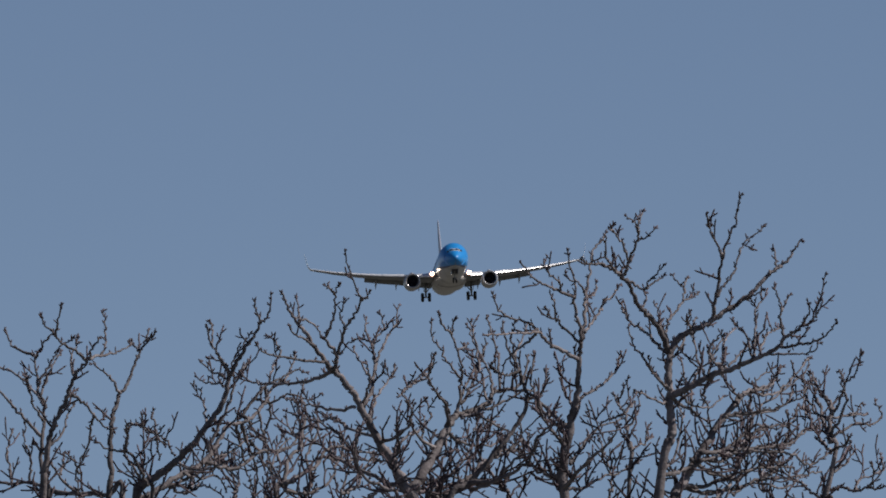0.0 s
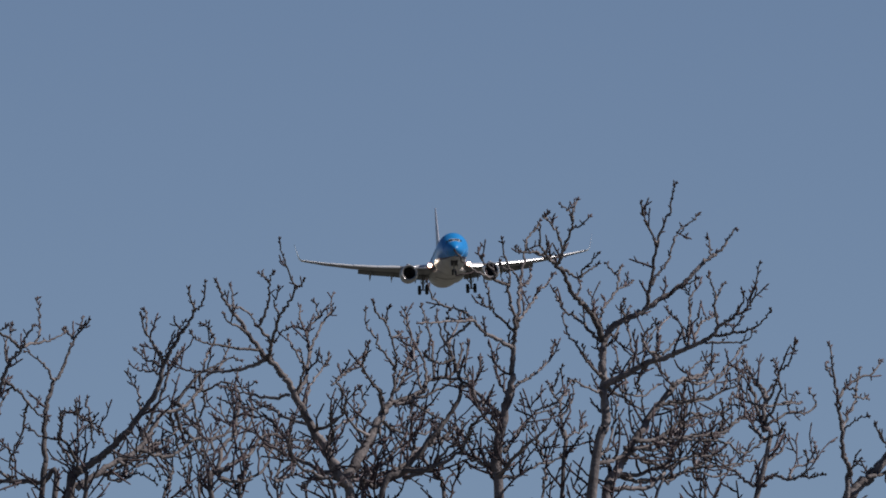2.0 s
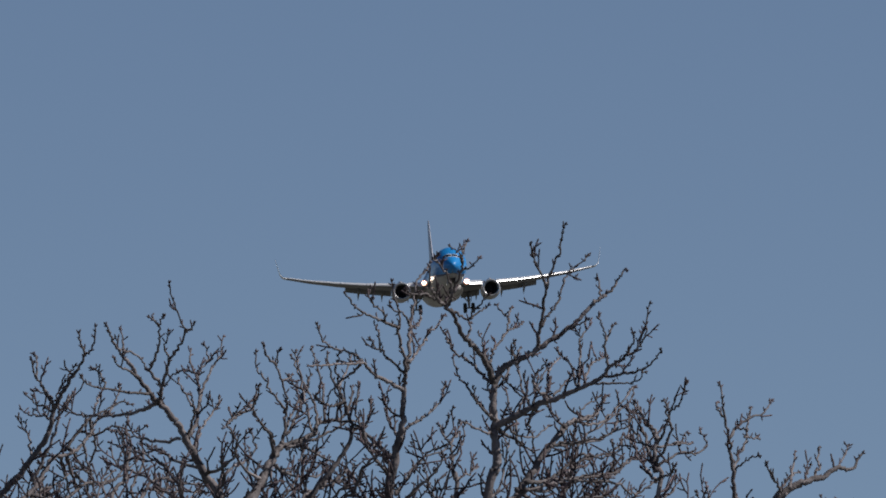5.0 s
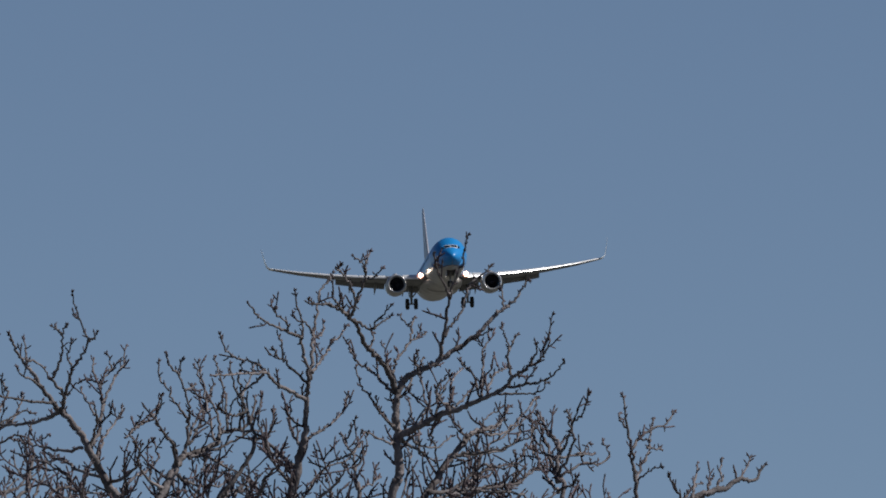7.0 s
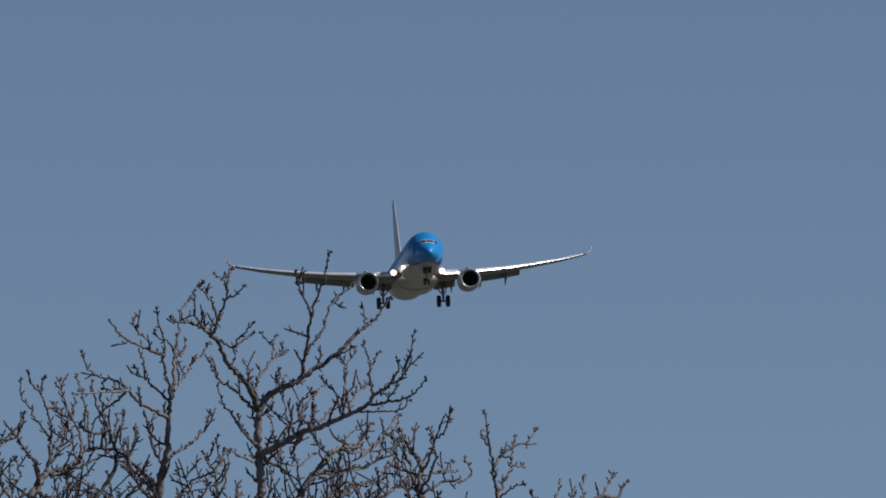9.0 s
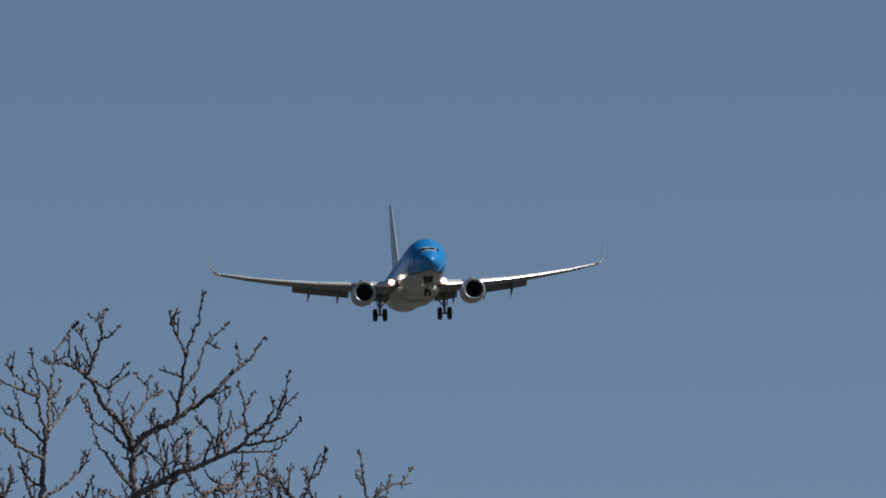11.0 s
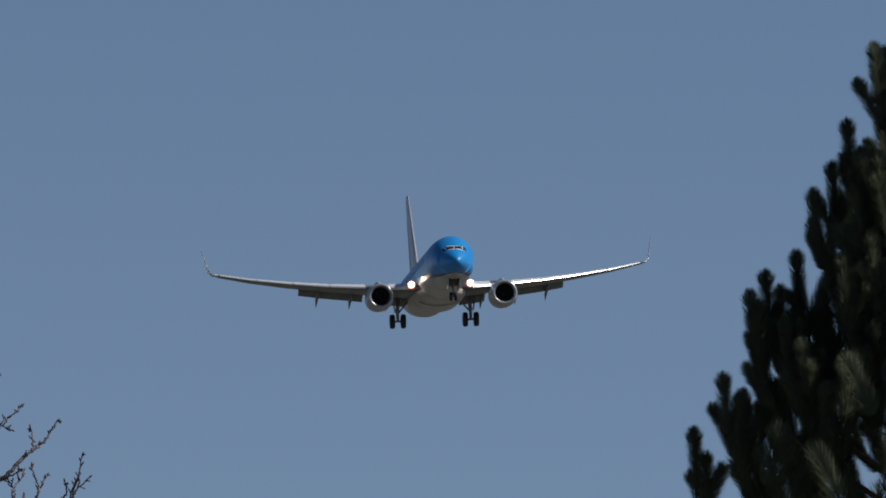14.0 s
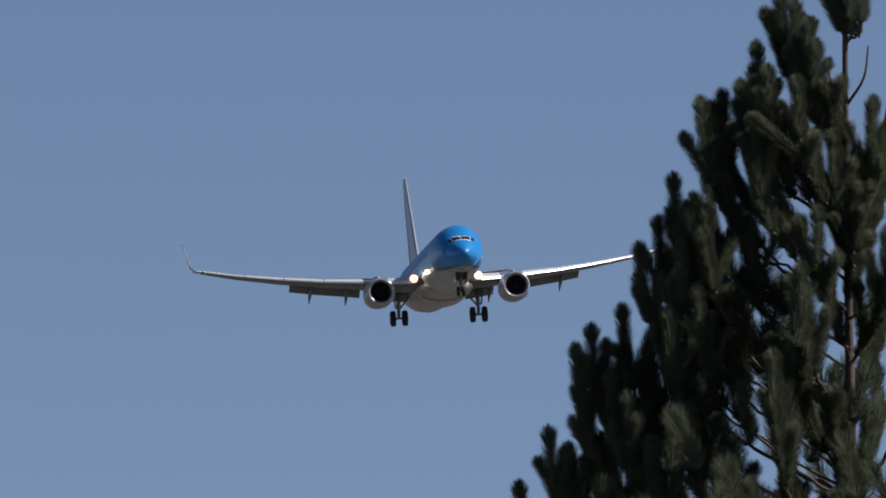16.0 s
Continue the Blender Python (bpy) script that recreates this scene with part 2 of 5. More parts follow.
def left_tree():
    tree = bare_tree(-1.53, 71.2, "bare grey-brown leafless tree with upturned knobbly twigs", 2.68, 0.085)
    TWIGGY[tree.name] = 0.75
    limb(tree, 0.00, -0.20, 0.0159, 0.0026, (0.015, 2.697), (0.058, 3.684), (0.099, 4.729), (0.124, 5.521), (0.134, 5.649), (0.154, 5.757), (0.174, 5.816), (0.210, 5.884), (0.234, 5.953), (0.254, 5.981), (0.284, 6.014), (0.304, 6.059), (0.324, 6.087))
    limb(tree, -0.17, -0.40, 0.0064, 0.0024, (0.284, 6.014), (0.251, 6.039), (0.187, 6.078), (0.168, 6.100), (0.135, 6.127), (0.130, 6.154))
    limb(tree, -0.31, -0.50, 0.0050, 0.0024, (0.172, 6.096), (0.184, 6.134), (0.195, 6.187))
    limb(tree, -0.17, 0.10, 0.0057, 0.0024, (0.290, 6.018), (0.333, 6.036), (0.381, 6.048), (0.430, 6.078), (0.433, 6.106))
    limb(tree, -0.10, 0.30, 0.0046, 0.0024, (0.329, 6.036), (0.346, 6.092), (0.340, 6.170), (0.330, 6.219))
    limb(tree, -0.13, 0.30, 0.0057, 0.0024, (0.238, 5.963), (0.220, 6.026), (0.242, 6.109))
    limb(tree, 0.00, 0.30, 0.0139, 0.0026, (0.026, 2.697), (0.154, 3.685), (0.279, 4.733), (0.354, 5.527), (0.364, 5.628), (0.359, 5.739), (0.365, 5.820), (0.378, 5.871), (0.394, 5.918), (0.423, 5.964), (0.447, 6.035), (0.462, 6.072), (0.482, 6.112), (0.489, 6.151))
    limb(tree, 0.18, 0.10, 0.0057, 0.0024, (0.394, 5.918), (0.368, 5.960), (0.339, 5.989), (0.294, 6.023))
    limb(tree, 0.25, 0.50, 0.0048, 0.0024, (0.462, 6.072), (0.436, 6.100), (0.419, 6.122))
    limb(tree, 0.28, 0.20, 0.0046, 0.0024, (0.482, 6.110), (0.506, 6.125), (0.517, 6.137))
    limb(tree, 0.00, 0.50, 0.0119, 0.0025, (0.016, 2.697), (0.064, 3.686), (0.110, 4.735), (0.138, 5.533), (0.113, 5.655), (0.117, 5.778), (0.122, 5.881), (0.099, 5.955), (0.088, 6.058), (0.079, 6.076))
    limb(tree, 0.44, 0.30, 0.0057, 0.0024, (0.088, 6.058), (0.125, 6.114), (0.156, 6.139))
    limb(tree, 0.50, 0.70, 0.0057, 0.0024, (0.079, 6.072), (0.021, 6.100), (-0.010, 6.136), (-0.022, 6.184))
    limb(tree, 0.39, 0.40, 0.0057, 0.0024, (0.101, 5.961), (0.135, 6.025), (0.165, 6.075), (0.181, 6.101), (0.228, 6.125))
    limb(tree, 0.33, 0.80, 0.0071, 0.0025, (0.126, 5.885), (0.100, 5.928), (0.041, 5.995), (-0.041, 6.043), (-0.104, 6.090))
    limb(tree, 0.28, 0.20, 0.0071, 0.0025, (0.113, 5.774), (0.048, 5.841), (-0.001, 5.896), (-0.041, 5.944), (-0.070, 5.993))
    limb(tree, -0.12, 0.00, 0.0064, 0.0024, (0.230, 5.898), (0.273, 5.866), (0.303, 5.828), (0.342, 5.790), (0.375, 5.778))
    limb(tree, -0.06, 0.20, 0.0057, 0.0024, (0.303, 5.832), (0.292, 5.782), (0.281, 5.726), (0.240, 5.640), (0.249, 5.570))
    limb(tree, 0.00, -0.30, 0.0119, 0.0025, (0.034, 2.697), (0.218, 3.684), (0.398, 4.727), (0.508, 5.517), (0.489, 5.579), (0.463, 5.642), (0.424, 5.689), (0.369, 5.693), (0.307, 5.725))
    limb(tree, -0.22, -0.50, 0.0064, 0.0024, (0.422, 5.689), (0.421, 5.755), (0.432, 5.782), (0.486, 5.765), (0.526, 5.736), (0.561, 5.693))
    limb(tree, -0.39, -0.60, 0.0043, 0.0024, (0.484, 5.767), (0.483, 5.806))
    limb(tree, -0.45, -0.40, 0.0057, 0.0024, (0.528, 5.736), (0.524, 5.781), (0.516, 5.822))
    limb(tree, -0.45, -0.30, 0.0048, 0.0024, (0.532, 5.732), (0.538, 5.655))
    limb(tree, 0.00, 0.60, 0.0139, 0.0038, (0.029, 2.697), (0.172, 3.690), (0.313, 4.744), (0.398, 5.544), (0.347, 5.566), (0.246, 5.572), (0.145, 5.589), (0.064, 5.619), (-0.037, 5.623), (-0.139, 5.647))
    limb(tree, 0.53, 0.80, 0.0057, 0.0024, (0.003, 5.617), (-0.003, 5.678), (-0.017, 5.753), (0.001, 5.829))
    limb(tree, 0.47, 0.40, 0.0057, 0.0024, (0.064, 5.617), (0.074, 5.668), (0.069, 5.727), (0.049, 5.766), (0.055, 5.835))
    limb(tree, 0.33, 0.30, 0.0071, 0.0025, (0.266, 5.562), (0.216, 5.597), (0.167, 5.645), (0.117, 5.720), (0.087, 5.750))
    limb(tree, 0.32, 0.50, 0.0050, 0.0024, (0.183, 5.641), (0.189, 5.696), (0.193, 5.731))
    limb(tree, 0.32, 0.10, 0.0050, 0.0024, (0.246, 5.645), (0.228, 5.685), (0.207, 5.702))
    limb(tree, 0.00, -0.30, 0.0199, 0.0026, (0.031, 2.697), (0.193, 3.673), (0.351, 4.707), (0.448, 5.489), (0.478, 5.578), (0.547, 5.626), (0.601, 5.669), (0.656, 5.724), (0.716, 5.796), (0.761, 5.870), (0.779, 5.949), (0.805, 5.997), (0.839, 6.055), (0.871, 6.094), (0.894, 6.142), (0.920, 6.165), (0.928, 6.233))
    limb(tree, -0.26, -0.50, 0.0048, 0.0024, (0.892, 6.138), (0.876, 6.174), (0.871, 6.208))
    limb(tree, -0.19, -0.40, 0.0071, 0.0024, (0.781, 5.959), (0.756, 6.005), (0.733, 6.041), (0.714, 6.077), (0.706, 6.123))
    limb(tree, -0.29, -0.20, 0.0046, 0.0024, (0.721, 6.057), (0.724, 6.104), (0.716, 6.144))
    limb(tree, -0.21, 0.00, 0.0048, 0.0024, (0.775, 5.993), (0.751, 6.013), (0.698, 6.034))
    limb(tree, -0.19, -0.10, 0.0048, 0.0024, (0.775, 5.947), (0.745, 5.964), (0.715, 5.982), (0.681, 6.013))
    limb(tree, -0.19, 0.20, 0.0048, 0.0024, (0.760, 5.923), (0.744, 5.941), (0.703, 5.950), (0.656, 5.978))
    limb(tree, -0.15, 0.10, 0.0051, 0.0024, (0.702, 5.792), (0.689, 5.869), (0.675, 5.932))
    limb(tree, -0.06, 0.40, 0.0114, 0.0026, (0.477, 5.525), (0.596, 5.611), (0.694, 5.673), (0.737, 5.739), (0.773, 5.802), (0.822, 5.814), (0.871, 5.846), (0.906, 5.901), (0.934, 5.951), (0.973, 5.980), (0.995, 6.022), (1.009, 6.071))
    limb(tree, 0.15, 0.60, 0.0064, 0.0024, (0.802, 5.810), (0.815, 5.749), (0.829, 5.678), (0.858, 5.606))
    limb(tree, 0.19, 0.20, 0.0057, 0.0024, (0.881, 5.858), (0.891, 5.803), (0.911, 5.723), (0.921, 5.624))
    limb(tree, -0.11, -0.50, 0.0057, 0.0024, (0.597, 5.665), (0.642, 5.628), (0.719, 5.621), (0.779, 5.643))
    limb(tree, 0.00, 0.80, 0.0119, 0.0024, (0.047, 2.697), (0.328, 3.668), (0.603, 4.699), (0.770, 5.485), (0.799, 5.602), (0.767, 5.690), (0.741, 5.738))
    limb(tree, 0.03, 0.60, 0.0085, 0.0025, (0.694, 5.669), (0.792, 5.652), (0.890, 5.720), (0.989, 5.748), (1.044, 5.847))
    limb(tree, -0.13, -0.10, 0.0071, 0.0024, (0.704, 5.704), (0.748, 5.796), (0.781, 5.868), (0.797, 5.949), (0.789, 6.009), (0.829, 6.071), (0.856, 6.111))
    limb(tree, -0.12, 0.10, 0.0048, 0.0024, (0.797, 5.949), (0.828, 5.986), (0.843, 6.032))
    limb(tree, 0.15, 0.30, 0.0071, 0.0024, (0.812, 5.828), (0.868, 5.906), (0.913, 5.954), (0.955, 5.971), (1.004, 6.003), (1.044, 6.001))
    limb(tree, 0.21, 0.50, 0.0048, 0.0024, (0.913, 5.954), (0.922, 6.008), (0.945, 6.061))
    limb(tree, 0.15, 0.50, 0.0057, 0.0024, (0.832, 5.836), (0.879, 5.772), (0.942, 5.721), (1.013, 5.756), (1.075, 5.823))
    limb(tree, 0.33, 0.20, 0.0048, 0.0024, (0.942, 5.721), (0.955, 5.657), (0.923, 5.594), (0.947, 5.538))
    limb(tree, -0.06, 0.30, 0.0085, 0.0025, (0.450, 5.528), (0.566, 5.582), (0.650, 5.621), (0.731, 5.691), (0.786, 5.715), (0.831, 5.759))
    limb(tree, 0.01, 0.50, 0.0057, 0.0024, (0.566, 5.582), (0.619, 5.565), (0.689, 5.604), (0.747, 5.577))
    limb(tree, 0.09, 0.10, 0.0051, 0.0024, (0.650, 5.621), (0.692, 5.650), (0.702, 5.708), (0.731, 5.764))
    limb(tree, 0.18, 0.60, 0.0051, 0.0024, (0.619, 5.565), (0.647, 5.612), (0.638, 5.664))
    limb(tree, 0.21, 0.60, 0.0057, 0.0024, (0.903, 5.942), (0.922, 5.852), (0.894, 5.781), (0.921, 5.673), (0.904, 5.564))
    limb(tree, 0.23, 0.20, 0.0057, 0.0024, (0.863, 5.907), (0.923, 5.889), (0.995, 5.918), (1.057, 5.898), (1.106, 5.921))
    limb(tree, 0.22, 0.20, 0.0048, 0.0024, (0.995, 5.918), (1.025, 5.866), (1.005, 5.805))
    limb(tree, 0.15, 0.60, 0.0064, 0.0026, (0.822, 5.807), (0.844, 5.740), (0.873, 5.648), (0.862, 5.564))
    limb(tree, 0.20, 0.70, 0.0060, 0.0026, (0.849, 5.754), (0.884, 5.723), (0.914, 5.669), (0.961, 5.638))
    limb(tree, -0.05, 0.40, 0.0066, 0.0026, (0.622, 5.624), (0.679, 5.616), (0.733, 5.633), (0.768, 5.585))
    limb(tree, -0.05, -0.30, 0.0060, 0.0026, (0.475, 5.576), (0.452, 5.633), (0.417, 5.683), (0.425, 5.740), (0.434, 5.785), (0.478, 5.775), (0.514, 5.756))
    limb(tree, -0.20, -0.40, 0.0050, 0.0026, (0.513, 5.762), (0.558, 5.725), (0.591, 5.667))
    limb(tree, 0.20, 0.50, 0.0058, 0.0026, (0.718, 5.734), (0.733, 5.696), (0.768, 5.665), (0.754, 5.719))
    limb(tree, 0.10, 0.40, 0.0060, 0.0026, (0.564, 5.589), (0.607, 5.594), (0.645, 5.588), (0.668, 5.613))
    limb(tree, 0.20, 0.50, 0.0056, 0.0025, (0.802, 5.582), (0.808, 5.620), (0.784, 5.665), (0.790, 5.719))
    limb(tree, 0.35, 0.50, 0.0050, 0.0025, (0.110, 5.922), (0.132, 5.989), (0.159, 6.048), (0.182, 6.088))
    limb(tree, 0.30, 0.10, 0.0052, 0.0025, (0.119, 5.829), (0.084, 5.883), (0.073, 5.931), (0.059, 5.979))
    limb(tree, -0.05, 0.20, 0.0050, 0.0025, (0.149, 5.719), (0.195, 5.776), (0.206, 5.838), (0.232, 5.881))


def middle_tree():
    tree = bare_tree(0.291, 70.0, "large bare leafless tree with dense budded twigs", 2.29, 0.13)
    TWIGGY[tree.name] = 0.86
    limb(tree, 0.00, -0.30, 0.0235, 0.0026, (-0.015, 2.293), (-0.157, 3.377), (-0.295, 4.526), (-0.380, 5.396), (-0.409, 5.483), (-0.468, 5.599), (-0.507, 5.656), (-0.556, 5.743), (-0.589, 5.810), (-0.624, 5.857), (-0.669, 5.905), (-0.702, 5.943), (-0.741, 6.000), (-0.770, 6.038), (-0.809, 6.085), (-0.832, 6.133), (-0.844, 6.165))
    limb(tree, -0.26, 0.00, 0.0048, 0.0024, (-0.787, 6.064), (-0.790, 6.113), (-0.801, 6.171))
    limb(tree, -0.26, -0.20, 0.0048, 0.0024, (-0.789, 6.075), (-0.751, 6.071), (-0.721, 6.039), (-0.708, 6.015))
    limb(tree, -0.19, -0.50, 0.0078, 0.0024, (-0.667, 5.905), (-0.659, 5.956), (-0.694, 6.006), (-0.672, 6.061), (-0.660, 6.106), (-0.664, 6.145), (-0.646, 6.177))
    limb(tree, -0.45, -0.60, 0.0043, 0.0024, (-0.664, 6.149), (-0.677, 6.166), (-0.690, 6.170))
    limb(tree, -0.24, -0.70, 0.0064, 0.0023, (-0.651, 5.956), (-0.633, 6.024), (-0.623, 6.049), (-0.594, 6.074), (-0.573, 6.128), (-0.588, 6.153), (-0.613, 6.226), (-0.628, 6.280))
    limb(tree, -0.50, -0.60, 0.0043, 0.0023, (-0.573, 6.124), (-0.555, 6.131), (-0.541, 6.145))
    limb(tree, -0.37, -0.40, 0.0043, 0.0023, (-0.631, 6.045), (-0.643, 6.078), (-0.629, 6.135))
    limb(tree, -0.13, 0.30, 0.0078, 0.0024, (-0.566, 5.772), (-0.537, 5.854), (-0.527, 5.927), (-0.508, 5.990), (-0.473, 6.054), (-0.456, 6.088), (-0.444, 6.155))
    limb(tree, 0.01, 0.50, 0.0057, 0.0024, (-0.525, 5.917), (-0.532, 5.984), (-0.528, 6.031), (-0.499, 6.088), (-0.514, 6.145))
    limb(tree, 0.13, 0.30, 0.0043, 0.0023, (-0.532, 6.003), (-0.558, 6.067), (-0.554, 6.122))
    limb(tree, 0.26, 0.40, 0.0043, 0.0023, (-0.534, 6.031), (-0.587, 6.043), (-0.617, 6.033), (-0.647, 6.004))
    limb(tree, -0.06, 0.10, 0.0048, 0.0024, (-0.535, 5.874), (-0.566, 5.926), (-0.596, 5.978), (-0.600, 6.005))
    limb(tree, -0.19, 0.40, 0.0085, 0.0026, (-0.663, 5.901), (-0.722, 5.883), (-0.801, 5.874), (-0.880, 5.877), (-0.950, 5.890), (-0.996, 5.929))
    limb(tree, -0.21, -0.50, 0.0057, 0.0024, (-0.702, 5.931), (-0.779, 5.934), (-0.837, 5.937), (-0.895, 5.948), (-0.933, 5.973))
    limb(tree, -0.35, -0.30, 0.0046, 0.0023, (-0.847, 5.939), (-0.866, 5.993), (-0.892, 6.015))
    limb(tree, -0.22, -0.40, 0.0048, 0.0023, (-0.737, 5.988), (-0.779, 6.010), (-0.808, 6.022), (-0.817, 6.047))
    limb(tree, -0.15, 0.30, 0.0064, 0.0024, (-0.595, 5.779), (-0.673, 5.777), (-0.742, 5.798), (-0.802, 5.820), (-0.846, 5.837))
    limb(tree, -0.11, 0.60, 0.0064, 0.0024, (-0.517, 5.681), (-0.615, 5.713), (-0.665, 5.761), (-0.724, 5.759), (-0.794, 5.783), (-0.844, 5.811))
    limb(tree, -0.07, 0.50, 0.0190, 0.0028, (-0.409, 5.483), (-0.351, 5.574), (-0.303, 5.665), (-0.273, 5.727), (-0.244, 5.770), (-0.185, 5.787), (-0.132, 5.820), (-0.113, 5.859), (-0.038, 5.878), (-0.006, 5.929), (0.006, 5.998))
    limb(tree, 0.15, 0.20, 0.0071, 0.0024, (-0.242, 5.774), (-0.232, 5.829), (-0.234, 5.898), (-0.274, 5.948), (-0.303, 6.007), (-0.329, 6.047), (-0.333, 6.100))
    limb(tree, 0.17, 0.00, 0.0057, 0.0024, (-0.234, 5.888), (-0.225, 5.925), (-0.244, 6.001), (-0.258, 6.047), (-0.252, 6.093))
    limb(tree, 0.04, -0.10, 0.0048, 0.0023, (-0.260, 6.043), (-0.289, 6.068), (-0.307, 6.110))
    limb(tree, 0.08, 0.20, 0.0043, 0.0023, (-0.242, 5.989), (-0.225, 5.998), (-0.209, 6.018))
    limb(tree, 0.15, 0.80, 0.0064, 0.0024, (-0.230, 5.809), (-0.185, 5.893), (-0.175, 5.947), (-0.201, 6.012), (-0.218, 6.055))
    limb(tree, 0.27, 0.60, 0.0064, 0.0024, (-0.123, 5.836), (-0.124, 5.910), (-0.156, 5.983), (-0.185, 6.048), (-0.205, 6.112))
    limb(tree, 0.43, 0.70, 0.0046, 0.0023, (-0.154, 5.979), (-0.148, 6.021), (-0.138, 6.055))
    limb(tree, 0.10, -0.30, 0.0071, 0.0024, (-0.269, 5.731), (-0.283, 5.801), (-0.313, 5.831), (-0.342, 5.879), (-0.332, 5.903), (-0.318, 5.957))
    limb(tree, -0.14, -0.40, 0.0048, 0.0023, (-0.342, 5.881), (-0.386, 5.862), (-0.419, 5.829), (-0.444, 5.795))
    limb(tree, 0.21, 0.30, 0.0064, 0.0024, (-0.195, 5.781), (-0.117, 5.746), (-0.058, 5.718), (-0.028, 5.665))
    limb(tree, 0.00, 0.20, 0.0159, 0.0028, (-0.010, 2.293), (-0.112, 3.378), (-0.212, 4.529), (-0.273, 5.402), (-0.195, 5.530), (-0.117, 5.629), (-0.039, 5.728), (0.000, 5.827), (-0.019, 5.897), (-0.043, 5.957), (-0.068, 6.007), (-0.082, 6.087))
    limb(tree, 0.13, 0.50, 0.0057, 0.0024, (-0.015, 5.827), (0.040, 5.835), (0.060, 5.882), (0.074, 5.948))
    limb(tree, 0.15, 0.00, 0.0057, 0.0024, (-0.029, 5.926), (-0.068, 5.904), (-0.108, 5.920), (-0.127, 5.933))
    limb(tree, 0.16, 0.30, 0.0048, 0.0024, (-0.049, 5.976), (-0.019, 6.030), (0.001, 6.093))
    limb(tree, 0.00, -0.10, 0.0270, 0.0060, (0.010, 2.293), (0.056, 3.385), (0.100, 4.541), (0.127, 5.418), (0.121, 5.544), (0.140, 5.680), (0.156, 5.758), (0.171, 5.816), (0.177, 5.893), (0.181, 5.971), (0.184, 6.009))
    limb(tree, -0.09, -0.40, 0.0085, 0.0024, (0.179, 5.947), (0.116, 5.978), (0.067, 6.004), (0.034, 6.040), (0.002, 6.061), (-0.060, 6.077), (-0.099, 6.100), (-0.119, 6.155))
    limb(tree, -0.22, -0.60, 0.0057, 0.0024, (0.037, 6.034), (-0.021, 6.020), (-0.090, 6.010), (-0.148, 6.002))
    limb(tree, -0.22, -0.20, 0.0057, 0.0024, (0.030, 6.027), (-0.011, 5.992), (-0.044, 5.969), (-0.079, 5.928), (-0.089, 5.885))
    limb(tree, -0.07, 0.50, 0.0064, 0.0024, (0.171, 5.806), (0.225, 5.848), (0.275, 5.892), (0.315, 5.950), (0.324, 6.008))
    limb(tree, -0.06, 0.60, 0.0057, 0.0024, (0.159, 5.787), (0.128, 5.849), (0.119, 5.921), (0.110, 5.974))
    limb(tree, -0.05, 0.20, 0.0085, 0.0026, (0.136, 5.696), (0.078, 5.752), (0.039, 5.814), (0.016, 5.887), (0.024, 5.989))
    limb(tree, -0.10, -0.30, 0.0071, 0.0024, (0.186, 6.011), (0.178, 6.077), (0.160, 6.133), (0.162, 6.160), (0.168, 6.207), (0.144, 6.263), (0.139, 6.304))
    limb(tree, -0.10, 0.20, 0.0071, 0.0024, (0.194, 6.017), (0.200, 6.121), (0.200, 6.163), (0.211, 6.224), (0.221, 6.286), (0.227, 6.338), (0.255, 6.370), (0.271, 6.402))
    limb(tree, -0.10, 0.40, 0.0057, 0.0024, (0.199, 6.040), (0.224, 6.085), (0.254, 6.131), (0.274, 6.167), (0.305, 6.203), (0.321, 6.235))
    limb(tree, -0.20, -0.50, 0.0064, 0.0024, (0.162, 6.157), (0.125, 6.167), (0.086, 6.179), (0.037, 6.200), (0.008, 6.216), (-0.012, 6.242), (-0.026, 6.256))
    limb(tree, -0.25, -0.60, 0.0043, 0.0023, (0.115, 6.171), (0.105, 6.198), (0.069, 6.224), (0.077, 6.235))
    limb(tree, -0.10, -0.20, 0.0057, 0.0024, (0.184, 6.001), (0.135, 6.044), (0.106, 6.076), (0.076, 6.094), (0.063, 6.116))
    limb(tree, -0.15, -0.40, 0.0043, 0.0023, (0.100, 6.076), (0.092, 6.127), (0.081, 6.144))
    limb(tree, -0.01, 0.00, 0.0048, 0.0023, (0.200, 6.173), (0.185, 6.212), (0.146, 6.232), (0.132, 6.246))
    limb(tree, -0.01, 0.40, 0.0043, 0.0023, (0.208, 6.167), (0.235, 6.196), (0.243, 6.249))
    limb(tree, 0.00, 0.10, 0.0205, 0.0028, (0.027, 2.293), (0.198, 3.436), (0.365, 4.648), (0.466, 5.568), (0.496, 5.675), (0.500, 5.715), (0.493, 5.813), (0.491, 5.901), (0.495, 5.980), (0.527, 6.029), (0.576, 6.058), (0.634, 6.088), (0.683, 6.121), (0.742, 6.161), (0.782, 6.196), (0.831, 6.246), (0.864, 6.275), (0.886, 6.285), (0.909, 6.315), (0.929, 6.345), (0.947, 6.376))
    limb(tree, 0.06, -0.20, 0.0078, 0.0023, (0.640, 6.092), (0.650, 6.154), (0.663, 6.240), (0.675, 6.316), (0.688, 6.353), (0.711, 6.400), (0.723, 6.447), (0.726, 6.474), (0.738, 6.507))
    limb(tree, -0.04, -0.40, 0.0046, 0.0023, (0.673, 6.307), (0.652, 6.347), (0.631, 6.378), (0.616, 6.432))
    limb(tree, 0.02, 0.10, 0.0051, 0.0023, (0.658, 6.170), (0.683, 6.214), (0.713, 6.254), (0.723, 6.284), (0.739, 6.343), (0.763, 6.373), (0.792, 6.394), (0.820, 6.418))
    limb(tree, 0.08, 0.20, 0.0043, 0.0023, (0.862, 6.273), (0.859, 6.318), (0.853, 6.346))
    limb(tree, 0.07, -0.10, 0.0043, 0.0023, (0.752, 6.165), (0.790, 6.177), (0.816, 6.193))
